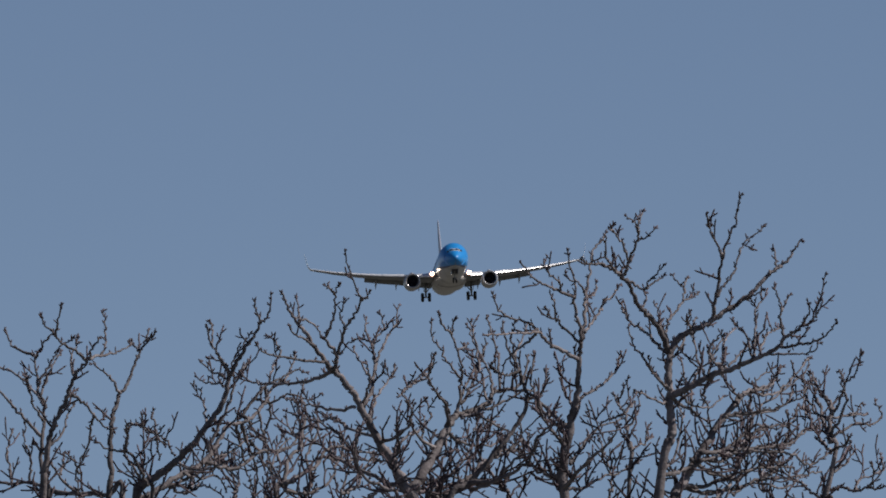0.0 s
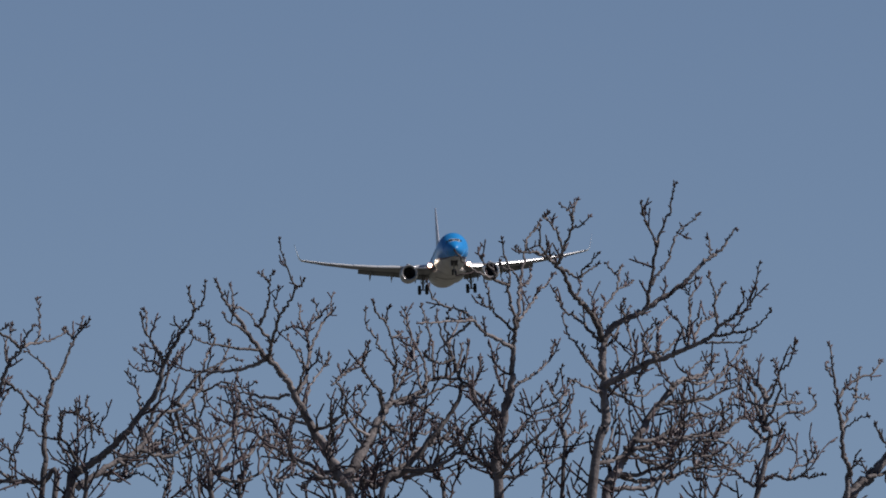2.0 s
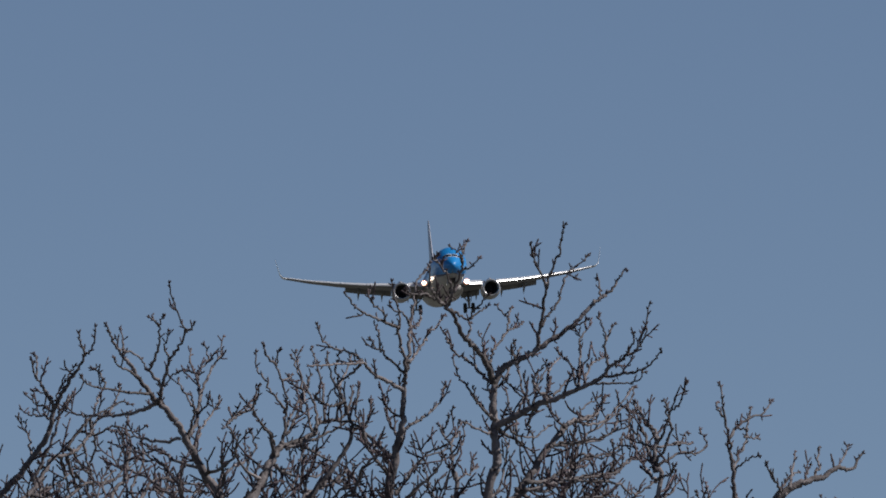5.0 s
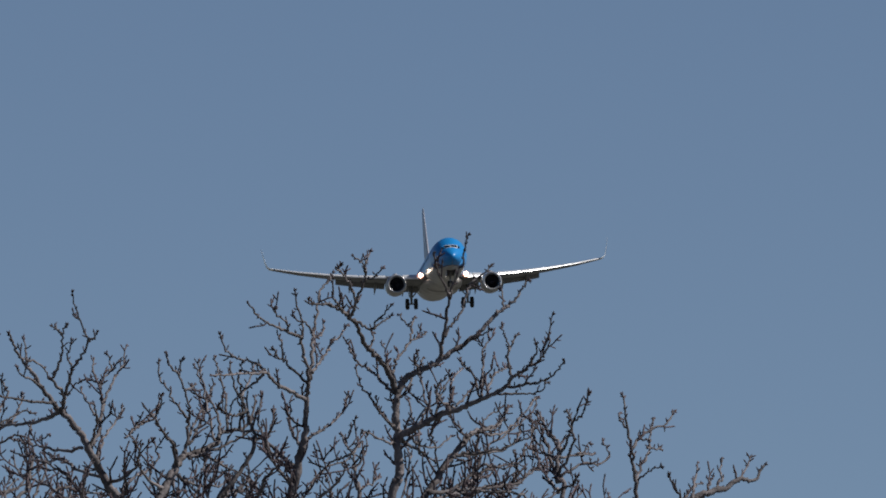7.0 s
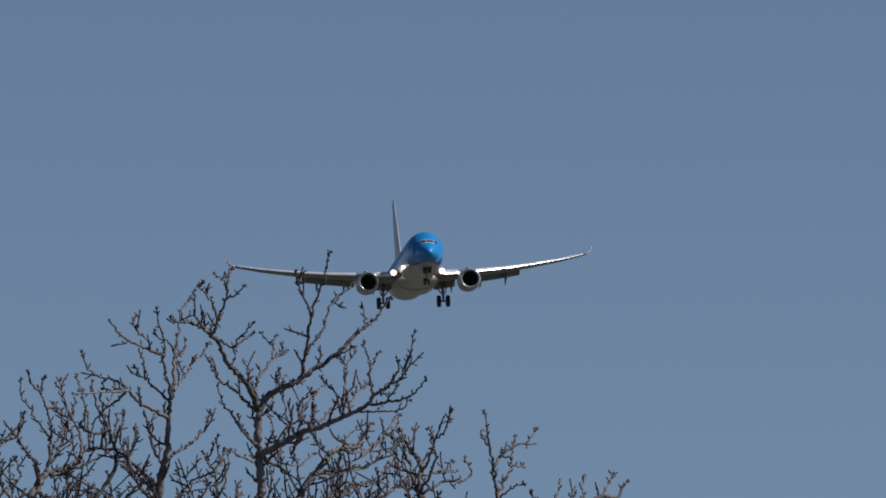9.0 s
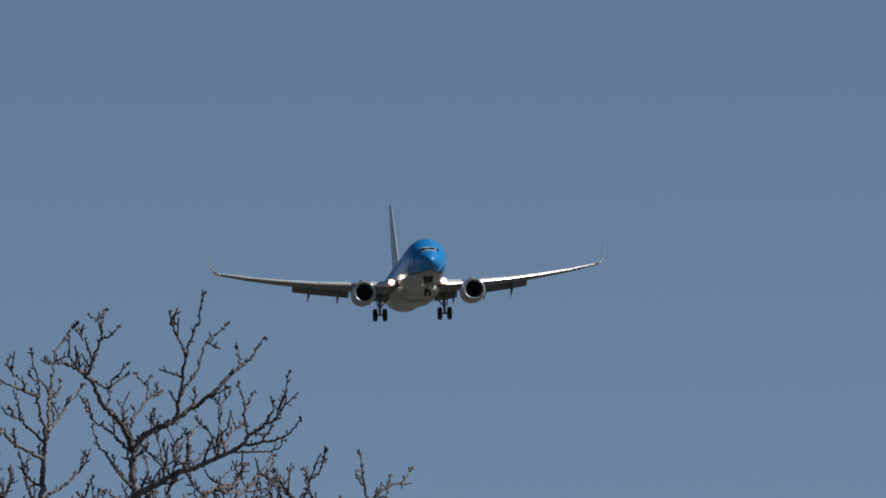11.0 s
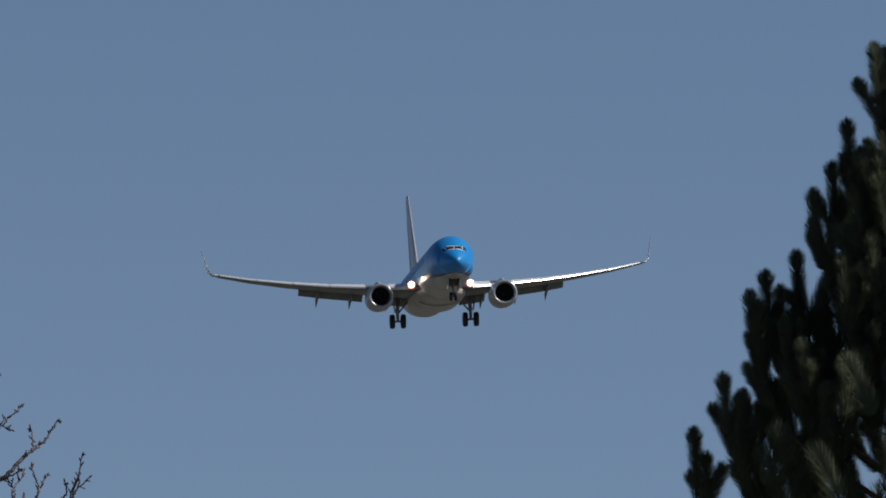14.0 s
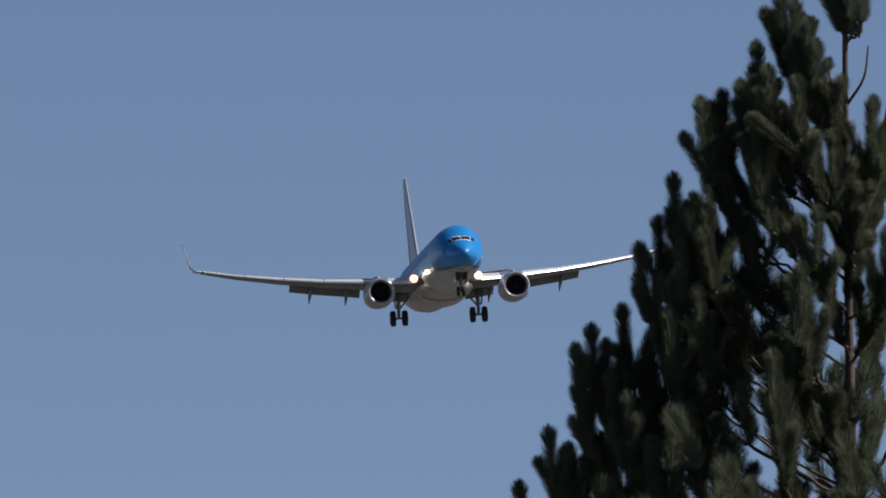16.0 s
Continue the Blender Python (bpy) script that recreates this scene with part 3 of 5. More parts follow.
    limb(tree, 0.05, -0.30, 0.0048, 0.0024, (0.566, 6.055), (0.554, 6.077), (0.562, 6.104))
    limb(tree, 0.04, -0.50, 0.0114, 0.0025, (0.493, 5.976), (0.467, 6.035), (0.438, 6.081), (0.398, 6.116), (0.369, 6.156), (0.349, 6.197), (0.319, 6.227), (0.280, 6.249), (0.250, 6.255), (0.211, 6.255), (0.182, 6.267))
    limb(tree, -0.28, -0.60, 0.0064, 0.0023, (0.315, 6.227), (0.285, 6.255), (0.269, 6.287), (0.265, 6.342))
    limb(tree, -0.28, -0.70, 0.0064, 0.0023, (0.323, 6.223), (0.342, 6.247), (0.357, 6.291), (0.376, 6.326), (0.379, 6.360), (0.369, 6.378), (0.336, 6.403))
    limb(tree, -0.63, -0.60, 0.0043, 0.0023, (0.371, 6.374), (0.385, 6.399), (0.397, 6.423))
    limb(tree, -0.49, -0.50, 0.0046, 0.0023, (0.376, 6.331), (0.409, 6.345), (0.440, 6.375))
    limb(tree, -0.35, -0.80, 0.0046, 0.0023, (0.346, 6.271), (0.327, 6.315), (0.297, 6.344), (0.277, 6.357))
    limb(tree, -0.23, -0.30, 0.0057, 0.0023, (0.341, 6.217), (0.368, 6.196), (0.401, 6.176), (0.417, 6.204), (0.446, 6.232), (0.473, 6.260))
    limb(tree, -0.26, -0.20, 0.0043, 0.0023, (0.409, 6.180), (0.436, 6.203), (0.470, 6.228))
    limb(tree, -0.12, -0.10, 0.0051, 0.0023, (0.389, 6.112), (0.408, 6.150), (0.407, 6.180))
    limb(tree, 0.04, 0.40, 0.0071, 0.0024, (0.491, 5.970), (0.449, 6.013), (0.420, 6.046), (0.388, 6.079), (0.353, 6.103), (0.334, 6.146), (0.329, 6.174))
    limb(tree, -0.01, 0.30, 0.0046, 0.0023, (0.467, 6.035), (0.460, 6.094), (0.452, 6.167))
    limb(tree, 0.04, 0.50, 0.0064, 0.0023, (0.491, 5.984), (0.482, 6.052), (0.493, 6.100), (0.519, 6.139), (0.542, 6.173), (0.545, 6.226), (0.522, 6.250), (0.503, 6.286))
    limb(tree, 0.30, 0.60, 0.0043, 0.0023, (0.542, 6.173), (0.571, 6.196), (0.601, 6.222))
    limb(tree, 0.37, 0.40, 0.0043, 0.0023, (0.545, 6.228), (0.557, 6.262))
    limb(tree, 0.03, 0.20, 0.0071, 0.0024, (0.495, 5.842), (0.448, 5.898), (0.400, 5.969), (0.367, 6.013), (0.348, 6.082))
    limb(tree, 0.03, -0.40, 0.0128, 0.0024, (0.497, 5.823), (0.565, 5.859), (0.642, 5.896), (0.687, 5.909), (0.739, 5.930), (0.797, 5.948), (0.855, 5.978), (0.884, 6.011), (0.912, 6.028), (0.960, 6.055), (0.989, 6.082), (1.008, 6.119), (1.023, 6.217))
    limb(tree, -0.19, -0.60, 0.0057, 0.0023, (0.855, 5.980), (0.922, 5.985), (0.969, 5.989), (1.006, 5.997), (1.040, 6.021), (1.058, 6.049))
    limb(tree, -0.19, -0.20, 0.0048, 0.0023, (0.831, 5.961), (0.894, 5.961), (0.972, 5.964), (1.007, 5.999))
    limb(tree, -0.22, -0.20, 0.0057, 0.0023, (0.884, 6.013), (0.874, 6.070), (0.874, 6.119), (0.861, 6.159), (0.851, 6.192))
    limb(tree, -0.21, -0.10, 0.0043, 0.0023, (0.876, 6.106), (0.889, 6.136), (0.902, 6.169))
    limb(tree, -0.26, -0.50, 0.0046, 0.0023, (0.932, 6.040), (0.965, 6.089), (0.970, 6.116))
    limb(tree, -0.15, 0.20, 0.0057, 0.0023, (0.781, 5.944), (0.786, 6.001), (0.790, 6.064), (0.787, 6.111), (0.806, 6.161), (0.821, 6.211))
    limb(tree, -0.15, 0.30, 0.0051, 0.0023, (0.774, 5.938), (0.760, 6.019), (0.742, 6.060), (0.724, 6.077), (0.712, 6.109))
    limb(tree, -0.08, 0.40, 0.0048, 0.0023, (0.671, 5.907), (0.679, 5.992), (0.690, 6.041), (0.721, 6.086))
    limb(tree, -0.04, 0.10, 0.0048, 0.0023, (0.623, 5.886), (0.639, 5.958), (0.658, 5.994), (0.680, 6.044))
    limb(tree, -0.15, 0.50, 0.0048, 0.0023, (0.797, 5.952), (0.820, 6.035), (0.853, 6.071), (0.890, 6.096))
    limb(tree, 0.00, 0.50, 0.0235, 0.0026, (0.030, 2.293), (0.330, 4.000), (0.540, 5.000), (0.506, 5.439), (0.538, 5.528), (0.574, 5.600), (0.625, 5.685), (0.685, 5.770), (0.728, 5.823), (0.754, 5.851), (0.804, 5.873), (0.836, 5.885), (0.864, 5.921), (0.889, 5.955))
    limb(tree, 0.26, 0.70, 0.0057, 0.0024, (0.728, 5.818), (0.717, 5.874), (0.690, 5.919), (0.668, 5.981))
    limb(tree, 0.21, 0.30, 0.0064, 0.0024, (0.688, 5.774), (0.763, 5.779), (0.842, 5.792), (0.901, 5.816), (0.956, 5.837), (0.980, 5.897))
    limb(tree, 0.11, 0.80, 0.0085, 0.0024, (0.601, 5.637), (0.684, 5.646), (0.784, 5.662), (0.884, 5.680), (0.929, 5.706), (0.971, 5.743), (1.058, 5.769))
    limb(tree, 0.34, 0.60, 0.0057, 0.0024, (0.745, 5.658), (0.775, 5.713), (0.845, 5.748), (0.909, 5.767), (0.966, 5.826))
    limb(tree, 0.23, 0.90, 0.0057, 0.0024, (0.684, 5.648), (0.745, 5.710), (0.787, 5.771), (0.779, 5.848), (0.811, 5.935), (0.873, 5.983))
    limb(tree, 0.31, 0.60, 0.0057, 0.0024, (0.774, 5.858), (0.844, 5.853), (0.894, 5.887), (0.945, 5.940), (0.982, 5.994))
    limb(tree, 0.03, 0.30, 0.0064, 0.0024, (0.493, 5.852), (0.536, 5.832), (0.576, 5.805), (0.630, 5.799), (0.686, 5.848))
    limb(tree, 0.03, -0.20, 0.0057, 0.0024, (0.493, 5.801), (0.447, 5.808), (0.407, 5.823), (0.371, 5.832))
    limb(tree, 0.00, 0.60, 0.0110, 0.0024, (0.022, 2.293), (0.153, 3.438), (0.280, 4.655), (0.359, 5.580), (0.352, 5.672), (0.349, 5.736), (0.338, 5.793), (0.319, 5.833), (0.304, 5.871))
    limb(tree, 0.45, 0.80, 0.0046, 0.0023, (0.342, 5.793), (0.361, 5.825), (0.379, 5.853))
    limb(tree, 0.38, 0.40, 0.0051, 0.0023, (0.351, 5.732), (0.373, 5.771), (0.387, 5.805), (0.395, 5.865))
    limb(tree, 0.45, 0.70, 0.0051, 0.0023, (0.338, 5.791), (0.296, 5.780), (0.257, 5.766), (0.222, 5.716))
    limb(tree, 0.30, 0.90, 0.0046, 0.0023, (0.354, 5.661), (0.404, 5.694), (0.441, 5.737))
    limb(tree, 0.53, 0.50, 0.0046, 0.0023, (0.321, 5.831), (0.331, 5.872), (0.351, 5.916))
    limb(tree, 0.00, 0.20, 0.0139, 0.0025, (0.056, 2.293), (0.444, 3.436), (0.821, 4.649), (1.053, 5.569), (1.044, 5.678), (1.047, 5.748), (1.055, 5.798), (1.028, 5.839), (0.999, 5.879), (0.986, 5.924))
    limb(tree, 0.09, 0.00, 0.0064, 0.0023, (1.050, 5.698), (1.083, 5.755), (1.103, 5.813), (1.097, 5.871), (1.132, 5.899), (1.143, 5.938), (1.159, 5.976))
    limb(tree, 0.04, 0.20, 0.0043, 0.0023, (1.097, 5.867), (1.090, 5.905), (1.082, 5.926))
    limb(tree, 0.09, 0.40, 0.0064, 0.0023, (1.048, 5.688), (1.094, 5.717), (1.145, 5.744), (1.195, 5.742), (1.232, 5.780), (1.213, 5.827))
    limb(tree, 0.11, 0.30, 0.0051, 0.0023, (1.058, 5.758), (1.135, 5.773), (1.176, 5.780))
    limb(tree, 0.07, 0.10, 0.0046, 0.0023, (1.112, 5.763), (1.142, 5.781), (1.160, 5.806))
    limb(tree, 0.09, -0.20, 0.0051, 0.0023, (1.050, 5.643), (1.081, 5.649), (1.101, 5.657), (1.109, 5.677))
    limb(tree, 0.11, 0.30, 0.0057, 0.0023, (1.047, 5.748), (0.997, 5.781), (0.969, 5.844), (0.961, 5.916))
    limb(tree, 0.11, 0.50, 0.0085, 0.0026, (0.567, 5.612), (0.667, 5.561), (0.806, 5.598), (0.926, 5.611))
    limb(tree, 0.07, -0.30, 0.0100, 0.0026, (-0.195, 5.530), (-0.098, 5.535), (-0.000, 5.588), (0.038, 5.671), (0.086, 5.714))
    limb(tree, -0.07, 0.70, 0.0100, 0.0026, (-0.429, 5.502), (-0.527, 5.550), (-0.645, 5.617), (-0.724, 5.685), (-0.804, 5.723), (-0.845, 5.801))
    limb(tree, -0.11, -0.60, 0.0071, 0.0025, (-0.507, 5.656), (-0.429, 5.686), (-0.400, 5.744), (-0.428, 5.802))
    limb(tree, -0.04, -0.60, 0.0085, 0.0026, (0.123, 5.505), (0.213, 5.592), (0.270, 5.630), (0.311, 5.687))
    limb(tree, 0.08, 0.20, 0.0071, 0.0025, (-0.586, 5.579), (-0.615, 5.660), (-0.694, 5.730), (-0.763, 5.782))
    limb(tree, 0.00, 0.60, 0.0119, 0.0025, (-0.034, 2.293), (-0.316, 3.380), (-0.592, 4.534), (-0.762, 5.412), (-0.747, 5.545), (-0.764, 5.648), (-0.725, 5.741), (-0.736, 5.825))
    limb(tree, 0.00, 0.90, 0.0100, 0.0024, (-0.041, 2.293), (-0.374, 3.381), (-0.700, 4.539), (-0.901, 5.423), (-0.863, 5.539), (-0.884, 5.646), (-0.826, 5.734))
    limb(tree, 0.00, 1.00, 0.0100, 0.0024, (-0.027, 2.293), (-0.259, 3.382), (-0.486, 4.541), (-0.626, 5.426), (-0.647, 5.523), (-0.613, 5.651), (-0.649, 5.720))
    limb(tree, 0.00, 0.90, 0.0119, 0.0025, (0.001, 2.293), (-0.021, 3.381), (-0.043, 4.538), (-0.057, 5.420), (-0.086, 5.536), (-0.155, 5.641), (-0.174, 5.747), (-0.164, 5.814))
    limb(tree, 0.00, 0.70, 0.0100, 0.0024, (0.017, 2.293), (0.118, 3.381), (0.216, 4.538), (0.276, 5.419), (0.297, 5.533), (0.278, 5.638), (0.249, 5.724))
    limb(tree, 0.00, 1.00, 0.0100, 0.0024, (0.046, 2.293), (0.356, 3.383), (0.660, 4.543), (0.847, 5.428), (0.810, 5.545), (0.853, 5.654), (0.934, 5.723))
    limb(tree, -0.07, 0.50, 0.0085, 0.0025, (-0.409, 5.483), (-0.332, 5.510), (-0.254, 5.577), (-0.195, 5.664), (-0.185, 5.741))
    limb(tree, 0.04, -0.40, 0.0071, 0.0024, (-0.312, 5.646), (-0.371, 5.676), (-0.400, 5.726), (-0.390, 5.776))
    limb(tree, 0.10, 0.90, 0.0071, 0.0024, (-0.283, 5.708), (-0.214, 5.684), (-0.135, 5.690), (-0.075, 5.735))
    limb(tree, 0.00, 0.40, 0.0119, 0.0025, (-0.013, 2.293), (-0.136, 3.379), (-0.257, 4.532), (-0.332, 5.408), (-0.312, 5.500), (-0.244, 5.542), (-0.155, 5.536), (-0.077, 5.568))
    limb(tree, 0.00, -0.50, 0.0119, 0.0025, (-0.018, 2.293), (-0.177, 3.376), (-0.333, 4.521), (-0.429, 5.387), (-0.487, 5.490), (-0.564, 5.525), (-0.593, 5.599), (-0.574, 5.672))
    limb(tree, 0.00, -0.30, 0.0100, 0.0025, (-0.022, 2.293), (-0.218, 3.377), (-0.409, 4.524), (-0.526, 5.392), (-0.546, 5.458), (-0.468, 5.514), (-0.390, 5.550), (-0.332, 5.606))
    limb(tree, 0.09, 0.40, 0.0071, 0.0024, (-0.117, 5.629), (-0.058, 5.655), (-0.018, 5.700), (-0.028, 5.785))
    limb(tree, -0.04, 0.80, 0.0071, 0.0024, (0.121, 5.544), (0.040, 5.579), (-0.018, 5.654), (-0.076, 5.690))
    limb(tree, 0.00, 0.60, 0.0100, 0.0024, (0.037, 2.293), (0.281, 3.381), (0.520, 4.536), (0.667, 5.414), (0.727, 5.507), (0.787, 5.552), (0.887, 5.537), (0.967, 5.581))
    limb(tree, 0.11, 0.90, 0.0071, 0.0024, (0.597, 5.612), (0.688, 5.627), (0.751, 5.701), (0.834, 5.746))
    limb(tree, 0.02, -0.20, 0.0060, 0.0025, (0.494, 5.849), (0.452, 5.880), (0.426, 5.909), (0.417, 5.949))
    limb(tree, 0.00, 0.50, 0.0055, 0.0025, (0.642, 5.899), (0.614, 5.856), (0.624, 5.801), (0.651, 5.674), (0.676, 5.583))
    limb(tree, 0.00, 0.30, 0.0055, 0.0024, (0.619, 5.891), (0.593, 5.955), (0.576, 6.051))
    limb(tree, 0.00, -0.30, 0.0055, 0.0024, (0.687, 5.923), (0.641, 5.940), (0.628, 5.980), (0.667, 6.033))
    limb(tree, 0.00, 0.20, 0.0050, 0.0024, (0.697, 5.930), (0.737, 5.980), (0.766, 6.013))
    limb(tree, 0.03, 0.30, 0.0085, 0.0030, (0.498, 5.823), (0.534, 5.799), (0.578, 5.783), (0.626, 5.753))
    limb(tree, 0.20, 0.50, 0.0060, 0.0025, (0.572, 5.778), (0.568, 5.866), (0.547, 5.922), (0.537, 5.985))
    limb(tree, 0.02, 0.50, 0.0055, 0.0025, (0.474, 5.572), (0.511, 5.632), (0.539, 5.767), (0.527, 5.827))
    limb(tree, 0.02, 0.50, 0.0085, 0.0030, (0.466, 5.552), (0.522, 5.569), (0.575, 5.593), (0.652, 5.628), (0.719, 5.641), (0.808, 5.650), (0.907, 5.647), (0.957, 5.624), (0.993, 5.616), (1.047, 5.656))
    limb(tree, 0.20, 0.60, 0.0064, 0.0026, (0.688, 5.766), (0.760, 5.782), (0.824, 5.792), (0.894, 5.821), (0.926, 5.873))
    limb(tree, 0.40, 0.70, 0.0080, 0.0026, (0.733, 5.617), (0.781, 5.667), (0.853, 5.682), (0.925, 5.698), (0.965, 5.745), (1.017, 5.761), (1.045, 5.796))
    limb(tree, 0.25, 0.50, 0.0068, 0.0025, (0.676, 5.644), (0.736, 5.696), (0.792, 5.748), (0.843, 5.741), (0.915, 5.755), (0.943, 5.816))
    limb(tree, 0.12, 0.90, 0.0085, 0.0028, (0.522, 5.472), (0.644, 5.480), (0.700, 5.536), (0.737, 5.620), (0.766, 5.688), (0.761, 5.744), (0.796, 5.800), (0.829, 5.843), (0.909, 5.898), (0.935, 5.946))
    limb(tree, 0.15, 0.60, 0.0090, 0.0026, (0.538, 5.528), (0.602, 5.525), (0.669, 5.552), (0.741, 5.562), (0.795, 5.620), (0.818, 5.652), (0.874, 5.687))
    limb(tree, 0.25, 0.70, 0.0090, 0.0026, (0.535, 5.522), (0.622, 5.511), (0.718, 5.526), (0.811, 5.562), (0.920, 5.576), (0.981, 5.590), (1.033, 5.602))
    limb(tree, 0.42, 0.80, 0.0060, 0.0025, (0.810, 5.559), (0.865, 5.600), (0.894, 5.684), (0.917, 5.757), (0.909, 5.822))
    limb(tree, 0.20, 0.50, 0.0068, 0.0026, (0.735, 5.833), (0.775, 5.867), (0.819, 5.869), (0.864, 5.909), (0.885, 5.961))
    limb(tree, 0.60, 0.70, 0.0050, 0.0024, (0.922, 5.865), (0.934, 5.914), (0.970, 5.946), (0.985, 5.997))
    limb(tree, 0.10, 0.00, 0.0060, 0.0026, (1.056, 5.766), (1.080, 5.809), (1.093, 5.850), (1.079, 5.891))
    limb(tree, 0.10, 0.40, 0.0075, 0.0026, (1.044, 5.698), (1.024, 5.751), (1.015, 5.812), (0.995, 5.868), (0.983, 5.931))
    limb(tree, 0.10, 0.40, 0.0055, 0.0025, (1.060, 5.780), (1.036, 5.821), (1.013, 5.866), (0.999, 5.916))
    limb(tree, 0.10, -0.20, 0.0068, 0.0025, (1.053, 5.506), (1.087, 5.514), (1.129, 5.499), (1.177, 5.509), (1.193, 5.543), (1.182, 5.579))
    limb(tree, 0.00, -0.30, 0.0048, 0.0024, (1.178, 5.514), (1.212, 5.500), (1.252, 5.503))
    limb(tree, 0.10, 0.40, 0.0050, 0.0024, (1.053, 5.568), (1.111, 5.608), (1.138, 5.664))
    limb(tree, 0.00, 0.30, 0.0048, 0.0024, (1.130, 5.500), (1.149, 5.540), (1.199, 5.560), (1.234, 5.591), (1.228, 5.639))
    limb(tree, 0.10, 0.60, 0.0066, 0.0026, (1.050, 5.635), (1.015, 5.693), (0.998, 5.752), (0.961, 5.814), (0.973, 5.896))
    limb(tree, 0.09, 0.70, 0.0066, 0.0026, (1.053, 5.482), (1.005, 5.492), (0.964, 5.535), (0.923, 5.569), (0.882, 5.623), (0.828, 5.650))
    limb(tree, 0.10, 0.40, 0.0066, 0.0026, (-0.228, 5.756), (-0.178, 5.777), (-0.123, 5.798), (-0.060, 5.832), (-0.001, 5.866), (0.031, 5.846), (0.039, 5.798))
    limb(tree, 0.00, 0.40, 0.0120, 0.0034, (-0.050, 2.293), (-0.207, 4.200), (-0.334, 5.379), (-0.299, 5.472), (-0.256, 5.513), (-0.201, 5.555), (-0.170, 5.597), (-0.119, 5.630), (-0.060, 5.653), (-0.008, 5.680))
    limb(tree, 0.20, 0.60, 0.0085, 0.0028, (-0.252, 5.519), (-0.201, 5.547), (-0.177, 5.583), (-0.152, 5.678), (-0.138, 5.734), (-0.110, 5.776))
    limb(tree, 0.30, 0.10, 0.0090, 0.0030, (-0.197, 5.513), (-0.150, 5.530), (-0.093, 5.558), (-0.041, 5.620), (0.018, 5.641), (0.033, 5.678))
    limb(tree, -0.05, 0.30, 0.0095, 0.0032, (0.146, 5.705), (0.101, 5.756), (0.053, 5.799), (0.014, 5.838), (-0.034, 5.862), (-0.087, 5.866))
    limb(tree, -0.05, -0.30, 0.0068, 0.0028, (0.134, 5.654), (0.101, 5.681), (0.071, 5.717), (0.047, 5.752), (0.035, 5.795))
    limb(tree, 0.00, 0.50, 0.0090, 0.0030, (0.130, 5.469), (0.102, 5.537), (0.063, 5.570), (0.034, 5.621), (0.011, 5.672), (0.004, 5.725))
    limb(tree, 0.00, 0.30, 0.0070, 0.0026, (0.134, 5.500), (0.209, 5.520), (0.260, 5.552), (0.320, 5.576), (0.352, 5.599))
    limb(tree, 0.00, 0.40, 0.0060, 0.0026, (0.150, 5.590), (0.174, 5.639), (0.222, 5.703), (0.254, 5.737), (0.323, 5.766))
    limb(tree, 0.20, 0.10, 0.0055, 0.0026, (-0.269, 5.778), (-0.283, 5.819), (-0.318, 5.848), (-0.350, 5.905))
    limb(tree, -0.20, 0.10, 0.0050, 0.0024, (-0.431, 5.828), (-0.404, 5.852), (-0.367, 5.884), (-0.338, 5.918), (-0.326, 5.968))
    limb(tree, -0.05, 0.30, 0.0060, 0.0025, (-0.463, 5.638), (-0.412, 5.692), (-0.365, 5.726), (-0.354, 5.778))
    limb(tree, -0.05, -0.50, 0.0066, 0.0025, (-0.443, 5.533), (-0.470, 5.585), (-0.443, 5.637), (-0.452, 5.689), (-0.432, 5.744))
    limb(tree, 0.10, 0.60, 0.0110, 0.0030, (-0.050, 2.293), (-0.527, 4.200), (-0.850, 5.385), (-0.837, 5.545), (-0.826, 5.628), (-0.789, 5.671), (-0.778, 5.734), (-0.768, 5.797), (-0.783, 5.861), (-0.771, 5.920))
    limb(tree, 0.15, 0.50, 0.0095, 0.0030, (-0.839, 5.528), (-0.778, 5.571), (-0.730, 5.599), (-0.699, 5.652), (-0.648, 5.675), (-0.597, 5.663), (-0.527, 5.658))
    limb(tree, 0.30, 0.60, 0.0062, 0.0028, (-0.706, 5.635), (-0.652, 5.627), (-0.574, 5.636), (-0.511, 5.636))
    limb(tree, 0.10, 0.50, 0.0068, 0.0026, (-0.840, 5.506), (-0.753, 5.502), (-0.683, 5.546), (-0.660, 5.604), (-0.640, 5.661), (-0.653, 5.721))
    limb(tree, 0.10, 0.50, 0.0068, 0.0026, (-0.643, 5.494), (-0.608, 5.511), (-0.581, 5.537), (-0.570, 5.597), (-0.519, 5.650))
    limb(tree, 0.20, 0.60, 0.0075, 0.0028, (-0.410, 5.500), (-0.369, 5.520), (-0.330, 5.552), (-0.279, 5.576), (-0.216, 5.565), (-0.169, 5.605))
    limb(tree, 0.20, 0.50, 0.0066, 0.0026, (-0.365, 5.570), (-0.315, 5.595), (-0.283, 5.652), (-0.275, 5.717))
    limb(tree, 0.25, 0.50, 0.0052, 0.0025, (-0.138, 5.828), (-0.162, 5.937), (-0.179, 6.041), (-0.193, 6.123))
    limb(tree, 0.30, 0.60, 0.0052, 0.0025, (-0.093, 5.866), (-0.099, 5.979), (-0.120, 6.072), (-0.137, 6.137))
    limb(tree, 0.30, 0.20, 0.0050, 0.0025, (-0.054, 5.866), (-0.040, 5.963), (-0.056, 6.039), (-0.040, 6.092))
    limb(tree, -0.10, 0.20, 0.0054, 0.0025, (-0.548, 5.741), (-0.517, 5.829), (-0.479, 5.886), (-0.455, 5.943))
    limb(tree, -0.10, -0.40, 0.0050, 0.0025, (-0.572, 5.780), (-0.548, 5.836), (-0.542, 5.881), (-0.559, 5.921))
    limb(tree, 0.20, 0.50, 0.0050, 0.0024, (-0.224, 5.841), (-0.197, 5.913), (-0.161, 5.977))
